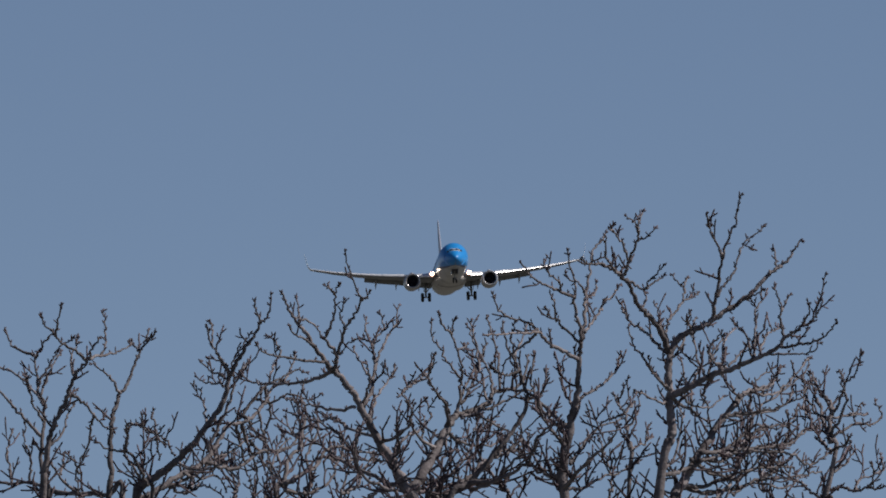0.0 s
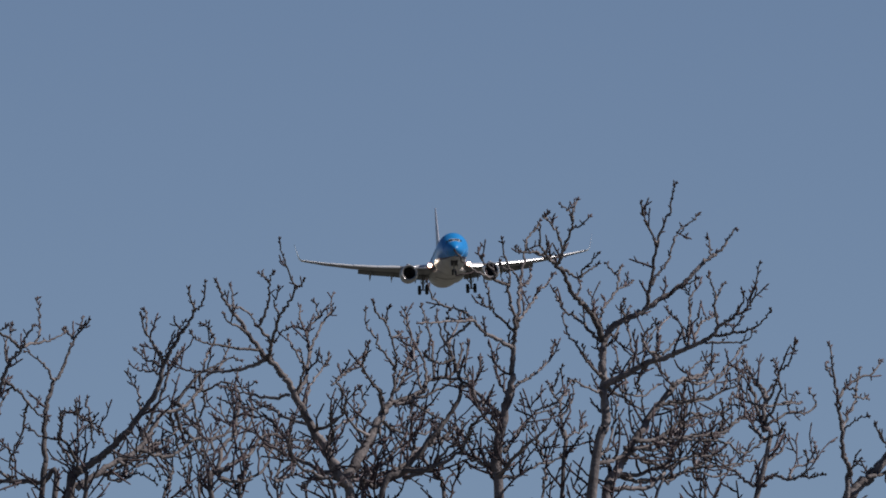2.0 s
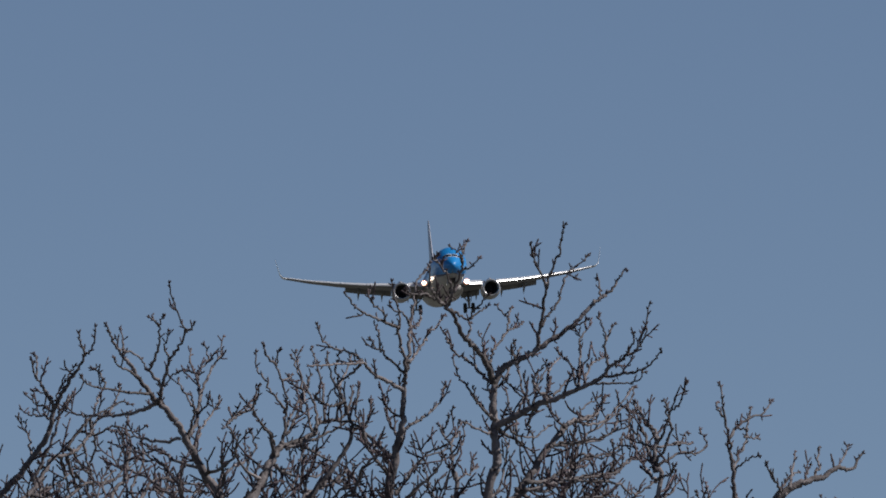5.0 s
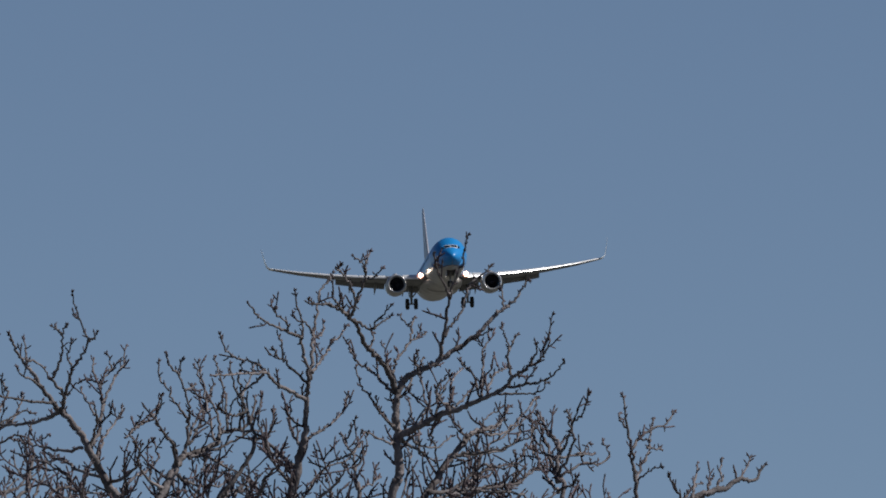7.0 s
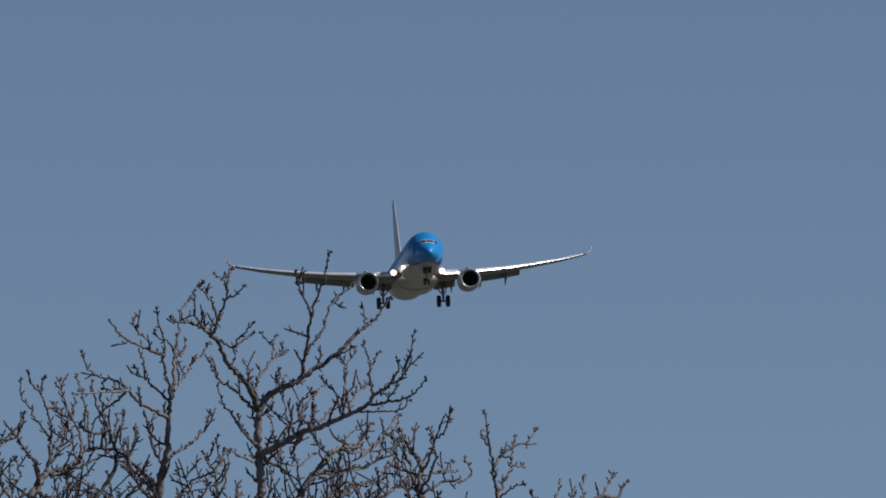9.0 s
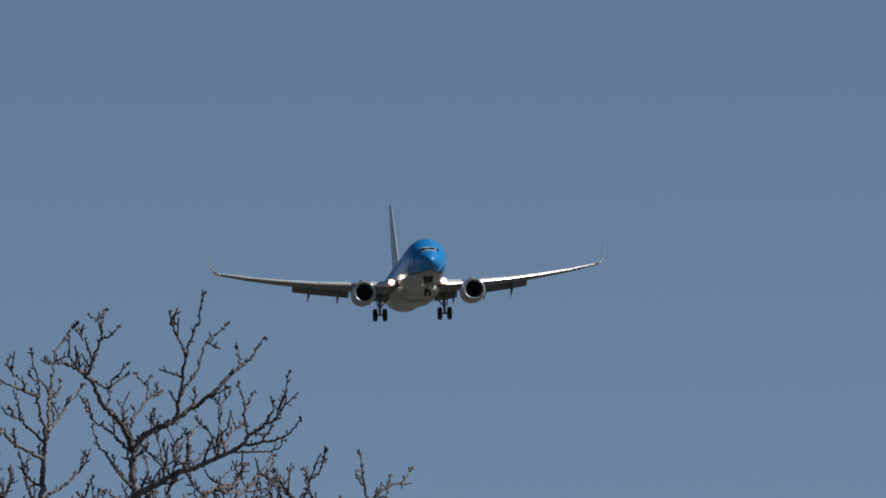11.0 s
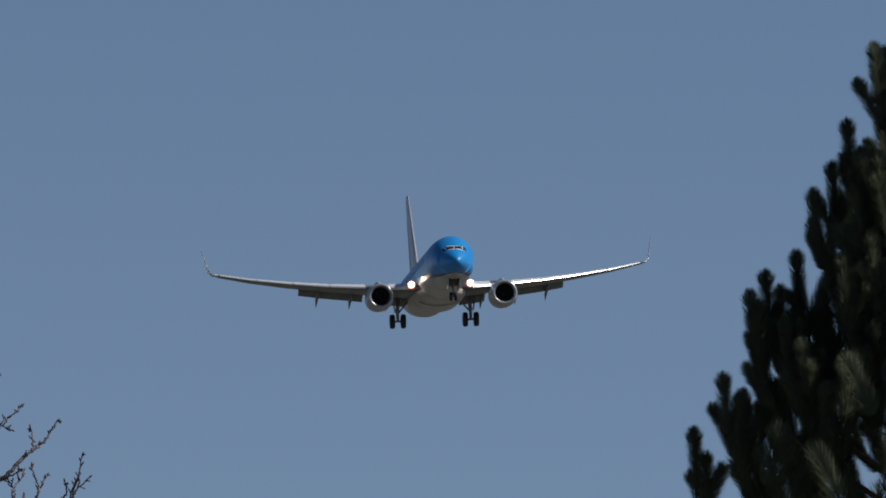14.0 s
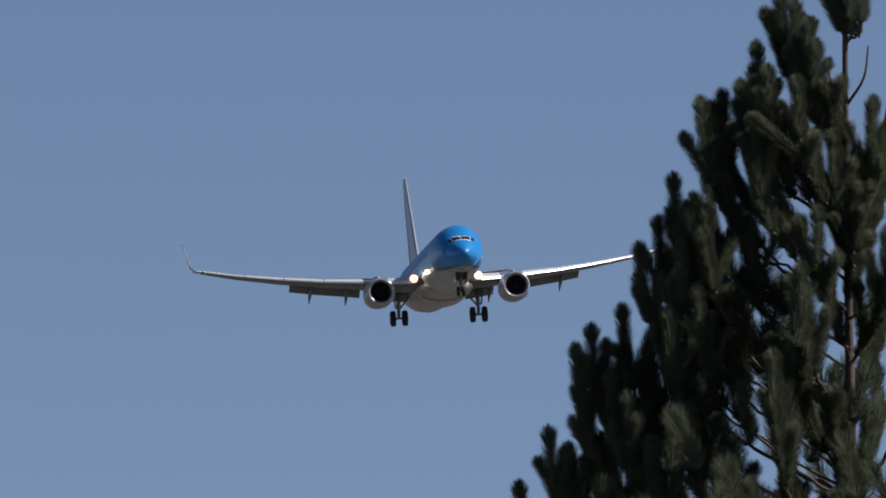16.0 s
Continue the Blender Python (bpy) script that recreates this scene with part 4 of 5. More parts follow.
    limb(tree, 0.10, 0.40, 0.0054, 0.0025, (-0.338, 5.615), (-0.361, 5.703), (-0.334, 5.776), (-0.354, 5.845))
    limb(tree, 0.02, 0.30, 0.0052, 0.0025, (0.494, 5.947), (0.534, 6.008), (0.555, 6.057), (0.587, 6.110))
    limb(tree, 0.00, 0.30, 0.0052, 0.0025, (0.564, 5.860), (0.593, 5.923), (0.637, 5.970), (0.650, 6.035))


def right_tree():
    tree = bare_tree(1.638, 69.2, "small bare leafless tree with few thin limbs", 2.59, 0.05)
    TWIGGY[tree.name] = 0.25
    limb(tree, 0.00, -0.20, 0.0130, 0.0026, (-0.003, 2.575), (0.010, 3.600), (0.016, 4.700), (-0.032, 5.380), (-0.025, 5.476), (-0.047, 5.528), (-0.053, 5.608), (-0.061, 5.680), (-0.067, 5.728), (-0.083, 5.796), (-0.091, 5.853), (-0.096, 5.905))
    limb(tree, -0.13, 0.00, 0.0043, 0.0023, (-0.085, 5.798), (-0.101, 5.825), (-0.105, 5.854))
    limb(tree, -0.10, 0.10, 0.0068, 0.0023, (-0.065, 5.726), (-0.035, 5.772), (0.011, 5.800), (0.060, 5.826), (0.083, 5.870))
    limb(tree, -0.08, 0.30, 0.0055, 0.0026, (-0.051, 5.604), (-0.041, 5.652), (-0.016, 5.700), (0.004, 5.764), (-0.027, 5.791))
    limb(tree, 0.10, 0.20, 0.0040, 0.0023, (-0.000, 5.761), (0.005, 5.805), (0.018, 5.852))
    limb(tree, 0.10, 0.30, 0.0038, 0.0023, (-0.008, 5.744), (0.021, 5.744), (0.047, 5.754))
    limb(tree, -0.09, -0.10, 0.0052, 0.0023, (-0.051, 5.597), (-0.040, 5.626), (-0.001, 5.651), (0.037, 5.666))
    limb(tree, -0.07, -0.20, 0.0046, 0.0023, (-0.026, 5.483), (-0.006, 5.498), (0.009, 5.516))
    limb(tree, 0.00, 0.30, 0.0300, 0.0036, (0.005, 2.575), (0.012, 4.000), (0.012, 5.000), (-0.042, 5.332), (-0.006, 5.417), (0.041, 5.465), (0.096, 5.525), (0.159, 5.573), (0.217, 5.599), (0.269, 5.612), (0.316, 5.645), (0.356, 5.637), (0.399, 5.692))
    limb(tree, 0.10, 0.00, 0.0058, 0.0023, (0.113, 5.552), (0.089, 5.603), (0.065, 5.643))
    limb(tree, 0.10, 0.30, 0.0062, 0.0023, (0.146, 5.564), (0.158, 5.639), (0.171, 5.703))
    limb(tree, 0.10, 0.40, 0.0056, 0.0023, (0.107, 5.541), (0.142, 5.603), (0.187, 5.639))
    limb(tree, 0.15, 0.40, 0.0050, 0.0023, (0.192, 5.584), (0.209, 5.624), (0.226, 5.666))
    limb(tree, 0.20, 0.50, 0.0056, 0.0023, (0.224, 5.601), (0.250, 5.645), (0.251, 5.690), (0.262, 5.731))
    limb(tree, 0.10, 0.20, 0.0058, 0.0023, (0.134, 5.550), (0.116, 5.500), (0.101, 5.471), (0.125, 5.422))
    limb(tree, 0.05, 0.40, 0.0078, 0.0026, (0.040, 5.464), (0.081, 5.480), (0.160, 5.480), (0.220, 5.466), (0.280, 5.449), (0.369, 5.461))
    limb(tree, 0.20, 0.60, 0.0062, 0.0026, (0.121, 5.477), (0.202, 5.494), (0.262, 5.523), (0.323, 5.546), (0.400, 5.542))
    limb(tree, 0.30, 0.40, 0.0050, 0.0023, (0.283, 5.443), (0.288, 5.493), (0.260, 5.550))
    limb(tree, 0.25, 0.50, 0.0040, 0.0023, (0.309, 5.634), (0.340, 5.692), (0.359, 5.735))


left_tree()
middle_tree()
right_tree()

# ---- pine ----
prnd = random.Random(5)


def needle_shoot(seed, length, needles, spread):
    """One upright shoot: a woody stem clothed in forward-swept needles."""
    r = random.Random(seed)
    verts, faces, index = [], [], []
    for i in range(5):
        a = 2 * math.pi * i / 5
        verts += [(0.006 * math.cos(a), 0.006 * math.sin(a), -0.02), (0.003 * math.cos(a), 0.003 * math.sin(a), length * 0.88)]
    for i in range(5):
        j = (i + 1) % 5
        faces.append((2 * i, 2 * j, 2 * j + 1, 2 * i + 1))
        index.append(1)
    reach = 0.0445 * spread
    for k in range(needles):
        a = r.uniform(0, 2 * math.pi)
        if r.random() < 0.3:  # the rounded head
            up = math.acos(r.random())
            rad, h = reach * math.sin(up), length - reach + reach * math.cos(up) * r.uniform(0.9, 1.15)
        else:
            rad, h = reach * r.uniform(0.82, 1.0), r.uniform(0.0, length - reach)
            rad *= min(1.0, 0.55 + h / (0.3 * length))
        tip = Vector((rad * math.cos(a) + r.gauss(0, 0.003), rad * math.sin(a) + r.gauss(0, 0.003), h))
        foot = Vector((0, 0, max(-0.01, h - reach * r.uniform(0.7, 1.5))))
        side = Vector((-math.sin(a), math.cos(a), 0)) * 0.00095
        mid = foot.lerp(tip, 0.55) + Vector((math.cos(a), math.sin(a), -0.4)) * reach * 0.08
        b = len(verts)
        verts += [tuple(foot + side), tuple(foot - side), tuple(mid + side), tuple(mid - side), tuple(tip)]
        faces += [(b, b + 1, b + 3, b + 2), (b + 2, b + 3, b + 4)]
        index += [0, 0]
    return mesh_of("shoot", verts, faces, [NEEDLE, PINE_BARK], index)


SHOOTS = [needle_shoot(40 + i, 0.21 + 0.018 * i, 1250 + 70 * i, 1.08 - 0.06 * (i % 3)) for i in range(6)]
LOOSE = [needle_shoot(60 + i, 0.25, 620, 1.4) for i in range(4)]


def pine_shoot(parent, p, lean, size, kind=None):
    ob = part("shoot", prnd.choice(SHOOTS) if kind is None else SHOOTS[kind], parent)
    way = (Vector((0, 0, 1)) + Vector(lean)).normalized()
    turn = way.to_track_quat("Z", "Y").to_matrix().to_4x4()
    ob.matrix_basis = Matrix.Translation(p) @ turn @ pose(0, 0, 0, 0, 0, prnd.uniform(0, 360)) @ Matrix.Diagonal((0.96 * size, 0.96 * size, 0.92 * size, 1))


def stem_at(h):
    """The pine's slightly winding stem."""
    return Vector((-0.03 * math.sin(h * 0.9 + 0.6) * (h / 9), 0.03 * math.cos(h), h))


def along_back(line, d):
    """The point d metres from a branch's tip, and the way it grows there."""
    for i in range(len(line) - 1, 0, -1):
        step = Vector(line[i]) - Vector(line[i - 1])
        if d <= step.length or i == 1:
            way = step.normalized()
            return Vector(line[i]) - way * min(d, step.length), Vector((way.x, way.y, way.z - 0.35)) * 0.8
        d -= step.length


def pine_branch(tree, z0, end, count, thick=0.013, heads=1):
    """A branch from the stem that sweeps out and turns up, set with shoots along its outer part."""
    end = Vector(end)
    flat = Vector((end.x, end.y, 0))
    rise = end.z - z0
    mid1 = Vector((0, 0, z0)) + flat * 0.5 + Vector((0, 0, rise * 0.32))
    mid2 = Vector((0, 0, z0)) + flat * 0.88 + Vector((0, 0, rise * 0.66))
    line = curve_points([stem_at(z0), mid1, mid2, end], 7)
    line[1:-1] += np.array([[prnd.gauss(0, 0.004) for _ in range(3)] for _ in range(len(line) - 2)])
    t = Tubes()
    t.add(line, np.linspace(thick, 0.005, len(line)), 7)
    ob = part("branch", t.mesh("branch", PINE_BARK), tree)
    out = flat.normalized() if flat.length > 0.01 else Vector((0, 0, 0))
    pine_shoot(ob, end, out * 0.08, 1.0, 2 if heads > 1 else None)
    for k in range(heads):
        p, way = along_back(line, prnd.uniform(0.02, 0.14))
        a = (0.0 if k % 2 else math.pi) + prnd.uniform(-0.8, 0.8)
        pine_shoot(ob, p, Vector((math.cos(a), math.sin(a), 0)) * prnd.uniform(0.3, 0.6), prnd.uniform(0.72, 0.98))
    # needles clothe the outer part of the branch without a gap
    back = 0.0
    for k in range(count):
        back += prnd.uniform(0.06, 0.10)
        p, way = along_back(line, back)
        side = Vector((prnd.uniform(-0.28, 0.28), prnd.uniform(-0.22, 0.22), 0))
        if k > 1:
            side *= 1.8
        pine_shoot(ob, p, way + side, prnd.uniform(0.78, 1.08))


def pine_reach(z):
    """The crown's half width at a height."""
    return float(np.interp(z, (1.5, 4.0, 6.2, 6.48, 7.04, 7.33, 7.58, 7.85, 8.05, 8.25, 9.1), (1.9, 1.75, 1.3, 1.2, 0.95, 0.77, 0.65, 0.53, 0.36, 0.27, 0.05)))


def pine_tree():
    tree = tagged(new("pine_tree"), "dark green pine with upright needle shoots and thin stem", "tree")
    tree.location = (4.728, 72.0, 0)
    z = np.linspace(0, 8.95, 30)
    pts = np.array([stem_at(h) for h in z])
    t = Tubes()
    t.add(pts, 0.052 * (1 - z / 9.3) + 0.003 + 0.05 * np.exp(-z / 0.2), 12)
    part("trunk", t.mesh("trunk", PINE_BARK), tree)
    # the shoots that stand out at the crown's edge
    for x, top, y in ((-1.181, 6.482, 0.10), (-1.086, 6.662, -0.10), (-1.003, 6.623, 0.15), (-0.928, 7.035, 0.00), (-0.991, 6.954, -0.15), (-0.868, 6.994, 0.15), (-0.869, 6.854, -0.20), (-0.934, 6.761, 0.10),
                      (-0.812, 7.114, 0.10), (-0.761, 7.320, -0.10), (-0.634, 7.574, 0.00), (-0.678, 7.439, 0.20), (-0.601, 7.459, -0.20), (-0.541, 7.840, -0.10), (-0.450, 7.885, 0.12), (-0.406, 7.893, -0.20),
                      (-0.335, 8.048, 0.00), (-0.245, 8.235, 0.10), (-0.162, 8.122, -0.12), (-0.193, 8.216, 0.15), (-0.314, 7.941, -0.25), (-0.673, 7.073, -0.30), (-0.706, 6.990, 0.20), (-0.498, 7.601, 0.25),
                      (-0.541, 7.434, -0.30), (-0.815, 6.772, -0.30), (-0.869, 6.606, 0.20), (-0.738, 6.608, -0.35), (0.049, 7.844, -0.10), (0.100, 7.760, 0.10), (0.094, 7.372, -0.20), (0.071, 7.239, 0.15),
                      (-0.082, 7.718, -0.15), (-0.152, 7.430, -0.35), (-0.369, 7.726, -0.30), (-0.217, 7.897, -0.30), (-0.015, 7.572, -0.10),
                      (-0.623, 7.308, -0.25), (-0.592, 6.994, 0.25), (-0.568, 7.153, -0.30), 
                      (-0.671, 6.825, 0.30), (-0.590, 6.742, -0.30), (-0.238, 7.025, -0.40), (-0.480, 6.565, -0.40), (-0.260, 6.625, -0.40),
                      (-0.098, 6.865, -0.40), (0.056, 6.880, -0.20), (-0.083, 6.501, -0.45)):
        pine_branch(tree, top - 0.42 - 0.62 * abs(x), (x + 0.008, y, top - 0.213), 5, 0.006, 2)
    # the tuft round the stem's upper part
    for x, y in ((-0.045, 0.02), (0.03, -0.03), (-0.01, -0.05)):
        pine_branch(tree, 8.04, (x, y, 8.12), 0, 0.005, 1)
    # whorls round the stem
    for w in range(11):
        h = 5.75 + w * 0.2
        n = 4
        for k in range(n):
            a = 2.4 * w + 2 * math.pi * k / n + prnd.uniform(-0.3, 0.3)
            if (h > 7.0 and math.cos(a) > -0.4) or (h > 6.6 and math.cos(a) > 0.1 and k % 2):
                continue
            r = max(0.1, (pine_reach(h + 0.12) - 0.1) * prnd.uniform(0.55, 0.92))
            pine_branch(tree, h - 0.12 - 0.75 * r, (r * math.cos(a), r * math.sin(a), h - 0.1 + prnd.uniform(-0.1, 0.05)), 3, 0.008, k % 2)
    # needle growth in the depth of the crown, one mass
    verts, faces = [], []
    for k in range(300):
        h = prnd.uniform(5.7, 7.9)
        a, r = prnd.uniform(0, 2 * math.pi), max(0.05, pine_reach(h + 0.15) - 0.16) * math.sqrt(prnd.random())
        x, y = r * math.cos(a), r * math.sin(a)
        if (h > 6.3 and x > 0.28 - 0.6 * (h - 6.3)) or (-0.42 < x < -0.28 and 6.7 < h < 6.95):
            continue
        base = LOOSE[k % 4]
        m = pose(x, y, h - 0.1, prnd.uniform(-25, 25), prnd.uniform(-25, 25), prnd.uniform(0, 360)) @ Matrix.Scale(1.0, 4)
        b = len(verts)
        verts += [tuple(m @ v.co) for v in base.vertices]
        faces += [tuple(b + i for i in p.vertices) for p in base.polygons[5:]]
    tagged(part("inner_foliage", mesh_of("inner_foliage", verts, faces, NEEDLE), tree), kind="stuff")
    # bare twigs beside the upper stem
    for z0, x1, z1 in ((7.80, -0.10, 7.98), (7.82, 0.055, 8.03), (7.30, 0.14, 7.88), (7.05, 0.10, 7.2), (7.26, 0.08, 7.70), (7.55, 0.13, 7.86), (6.75, -0.39, 7.10), (6.95, -0.22, 7.16)):
        line = curve_points([(-0.02, 0, z0), (x1 * 0.7, -0.02, z0 + (z1 - z0) * 0.45), (x1, -0.03, z1)], 6)
        t = Tubes()
        t.add(line, np.linspace(0.006, 0.003, len(line)), 6)
        part("branch", t.mesh("branch", PINE_BARK), tree)
    # the lower crown, one mass
    verts, faces = [], []
    base = needle_shoot(90, 0.3, 90, 1.5)
    bv, bf = [v.co.copy() for v in base.vertices], [tuple(p.vertices) for p in base.polygons]
    for k in range(260):
        h = prnd.uniform(1.8, 5.6)
        a, r = prnd.uniform(0, 2 * math.pi), (pine_reach(h) - 0.25) * math.sqrt(prnd.uniform(0.12, 1))
        m = pose(r * math.cos(a), r * math.sin(a), h, prnd.uniform(-30, 30), prnd.uniform(-30, 30), prnd.uniform(0, 360))
        b = len(verts)
        verts += [tuple(m @ v) for v in bv]
        faces += [tuple(b + i for i in f) for f in bf]
    tagged(part("lower_foliage", mesh_of("lower_foliage", verts, faces, NEEDLE), tree), kind="stuff")
    for k in range(16):
        h, a = 1.7 + 0.27 * k, 2.4 * k
        r = pine_reach(h) * 0.9
        line = curve_points([(0, 0, h - 0.35), (0.5 * r * math.cos(a), 0.5 * r * math.sin(a), h - 0.2), (r * math.cos(a), r * math.sin(a), h + 0.1)], 6)
        t = Tubes()
        t.add(line, np.linspace(0.022, 0.006, len(line)), 7)
        part("branch", t.mesh("branch", PINE_BARK), tree)


pine_tree()


# ---- airliner: nose towards -y, s metres behind the nose ----
MID = 18.0
BODY = np.array([(0.0, -0.50, 0.03, 0.03), (0.12, -0.50, 0.28, 0.27), (0.4, -0.48, 0.52, 0.50), (1.0, -0.43, 0.88, 0.82), (1.6, -0.36, 1.12, 1.04),
                 (2.0, -0.30, 1.26, 1.13), (2.5, -0.19, 1.41, 1.36), (3.0, -0.08, 1.54, 1.58), (3.6, -0.01, 1.67, 1.78), (4.5, 0.0, 1.78, 1.92), (5.5, 0.0, 1.85, 1.98),
                 (7.0, 0.0, 1.88, 2.0), (12.0, 0.0, 1.88, 2.0), (18.0, 0.0, 1.88, 2.0), (26.0, 0.0, 1.88, 2.0), (29.0, 0.17, 1.80, 1.83), (32.0, 0.55, 1.45, 1.45),
                 (35.0, 1.0, 0.95, 1.0), (37.0, 1.3, 0.5, 0.58), (38.0, 1.42, 0.2, 0.25)])


def skin(s, a, proud=0.0):
    """The fuselage's surface at s, a radians from the top towards +x."""
    zc, hw, hh = (float(np.interp(s, BODY[:, 0], BODY[:, k])) for k in (1, 2, 3))
    return Vector(((hw + proud) * math.sin(a), s - MID, zc + (hh + proud) * math.cos(a)))


def patch(name, corners, mat, proud=0.02, thick=0.03, n=5):
    """A curved panel on the fuselage between four (s, angle) corners."""
    verts, faces = [], []
    for lay in (proud, proud - thick):
        for i in range(n):
            for j in range(n):
                u, v = i / (n - 1), j / (n - 1)
                c = [(1 - u) * (1 - v), u * (1 - v), u * v, (1 - u) * v]
                verts.append(skin(sum(k * p[0] for k, p in zip(c, corners)), sum(k * p[1] for k, p in zip(c, corners)), lay))
    for i in range(n - 1):
        for j in range(n - 1):
            a = i * n + j
            faces += [(a, a + 1, a + n + 1, a + n), (n * n + a, n * n + a + n, n * n + a + n + 1, n * n + a + 1)]
    rim = [j for j in range(n)] + [i * n + n - 1 for i in range(1, n)] + [(n - 1) * n + j for j in range(n - 2, -1, -1)] + [i * n for i in range(n - 2, 0, -1)]
    for k in range(len(rim)):
        a, b = rim[k], rim[(k + 1) % len(rim)]
        faces.append((a, b, n * n + b, n * n + a))
    return fix(mesh_of(name, verts, faces, mat))


BODY[:, 1] -= 0.20


def livery_ring(s):
    """A ring of the fuselage with points on the edges of the blue paint and its dark stripe."""
    zc, hh = (float(np.interp(s, BODY[:, 0], BODY[:, k])) for k in (1, 3))
    edge = float(np.interp(s, (0, 1.0, 3.0, 6, 12, 30, 38), (-1.45, -1.47, -1.36, -1.05, -0.6, -0.4, 0.6)))
    a = math.acos(max(-0.9995, min(0.97, (edge - zc) / hh)))
    b = min(a + 0.17, math.pi - 0.01)
    half = list(np.linspace(0, a, 20)) + [b] + list(np.linspace(b, math.pi, 12))[1:]
    return [skin(s, q) for q in half] + [skin(s, -q) for q in half[-2:0:-1]]


def foil(x, lead, chord, z, thick, twist=0.0, n=9):
    """A wing section at x: points round the section in the y-z plane."""
    pts = []
    for side in (1, -1):
        for k in range(n):
            u = (1 - math.cos(math.pi * k / (n - 1))) / 2
            if side < 0:
                u = 1 - u
                if k in (0, n - 1):
                    continue
            h = thick * chord * 2.6 * (0.2969 * math.sqrt(u) - 0.126 * u - 0.3516 * u * u + 0.2843 * u ** 3 - 0.1015 * u ** 4) * 1.9
            zz = side * h * (1.0 if side > 0 else 0.75) - twist * u * chord
            pts.append((x, lead + u * chord - MID, z + zz))
    return pts


WING = np.array([(1.5, 13.1, 7.9, -1.30, 0.13), (3.6, 14.3, 6.5, -1.12, 0.125), (5.8, 15.5, 5.0, -0.86, 0.12), (8.5, 16.95, 4.1, -0.52, 0.115), (11.3, 18.45, 3.25, -0.06, 0.11),
                 (14.2, 20.0, 2.4, 0.50, 0.105), (16.6, 21.3, 1.65, 1.08, 0.10)])


def wing_at(x):
    return [float(np.interp(abs(x), WING[:, 0], WING[:, k])) for k in range(1, 5)]


def strip(name, side, x0, x1, front, mat, n=8):
    """A thin curved panel that runs along the wing; front(x) gives its (s, z) outline from the wing's chord there."""
    rings = []
    for i in range(n):
        x = x0 + (x1 - x0) * i / (n - 1)
        rings.append([(side * x, s - MID, z) for s, z in front(x)])
    return loft(name, rings, mat, smooth=False)


def slat_line(x):
    lead, chord, z, thick = wing_at(x)
    h = thick * chord * 0.50
    f = 0.085 * chord + 0.10
    return [(lead - 0.05 * chord - 0.10, z - h * 0.22 - 0.02), (lead - 0.045 * chord - 0.08, z + h * 0.05), (lead - 0.02 * chord, z + h * 0.42), (lead + f, z + h * 0.95 + 0.02),
            (lead + f, z + h * 0.88), (lead - 0.01 * chord, z + h * 0.28), (lead - 0.02 * chord, z - h * 0.25), (lead - 0.035 * chord, z - h * 0.27 - 0.03)]


def flap_line(drop, size):
    def line(x):
        lead, chord, z, thick = wing_at(x)
        s0, z0 = lead + chord * 0.88, z - 0.04
        c = size * (0.5 + 0.09 * chord)
        a = radians(drop)
        out = []
        for u, h in ((0, 0.0), (0.12, 0.07), (0.45, 0.08), (1.0, 0.012), (1.0, -0.012), (0.45, -0.05), (0.12, -0.06)):
            out.append((s0 + c * (u * math.cos(a) + h * math.sin(a)), z0 - c * (u * math.sin(a) - h * math.cos(a))))
        return out
    return line


def ring(r, y, x=0.0, z=0.0, n=28, flat=1.0):
    """A circle of radius r about an axis along y; flat squashes its underside."""
    return [(x + r * math.sin(2 * math.pi * k / n), y, z + r * math.cos(2 * math.pi * k / n) * (flat if math.cos(2 * math.pi * k / n) < 0 else 1.0)) for k in range(n)]


def turned(name, profile, x, z, mat, n=28, flat=1.0, caps=False):
    return loft(name, [ring(r, s - MID, x, z, n, flat) for s, r in profile], mat, caps=caps)


def tube_mesh(name, points, r, mat, sides=10):
    t = Tubes()
    t.add(points, [r] * len(points) if isinstance(r, (int, float)) else r, sides)
    return t.mesh(name, mat)


def disc_wheel(parent, x, s, z, radius, width):
    """A wheel on a cross axle: a tyre with rounded shoulders and a hub."""
    rings = []
    for u, r in ((-0.5, 0.55), (-0.5, 0.86), (-0.36, 0.97), (-0.12, 1.0), (0.12, 1.0), (0.36, 0.97), (0.5, 0.86), (0.5, 0.55)):
        rings.append([(x + u * width, s - MID + radius * r * math.sin(2 * math.pi * k / 28), z + radius * r * math.cos(2 * math.pi * k / 28)) for k in range(28)])
    wheel = part("wheel", loft("wheel", rings, RUBBER), parent)
    rings = [[(x + u * width, s - MID + radius * r * math.sin(2 * math.pi * k / 20), z + radius * r * math.cos(2 * math.pi * k / 20)) for k in range(20)] for u, r in ((-0.4, 0.25), (-0.42, 0.54), (0.42, 0.54), (0.4, 0.25))]
    part("rim", loft("rim", rings, STEEL), wheel)


def glow_disc(name, parent, x, s, z, r, mat):
    rings = [[(x + q * r * math.sin(2 * math.pi * k / 16), s - MID + d, z + q * r * math.cos(2 * math.pi * k / 16)) for k in range(16)] for q, d in ((0.4, -0.10), (0.8, -0.07), (1.0, 0.0), (0.9, 0.06))]
    part(name, loft(name, rings, mat), parent)


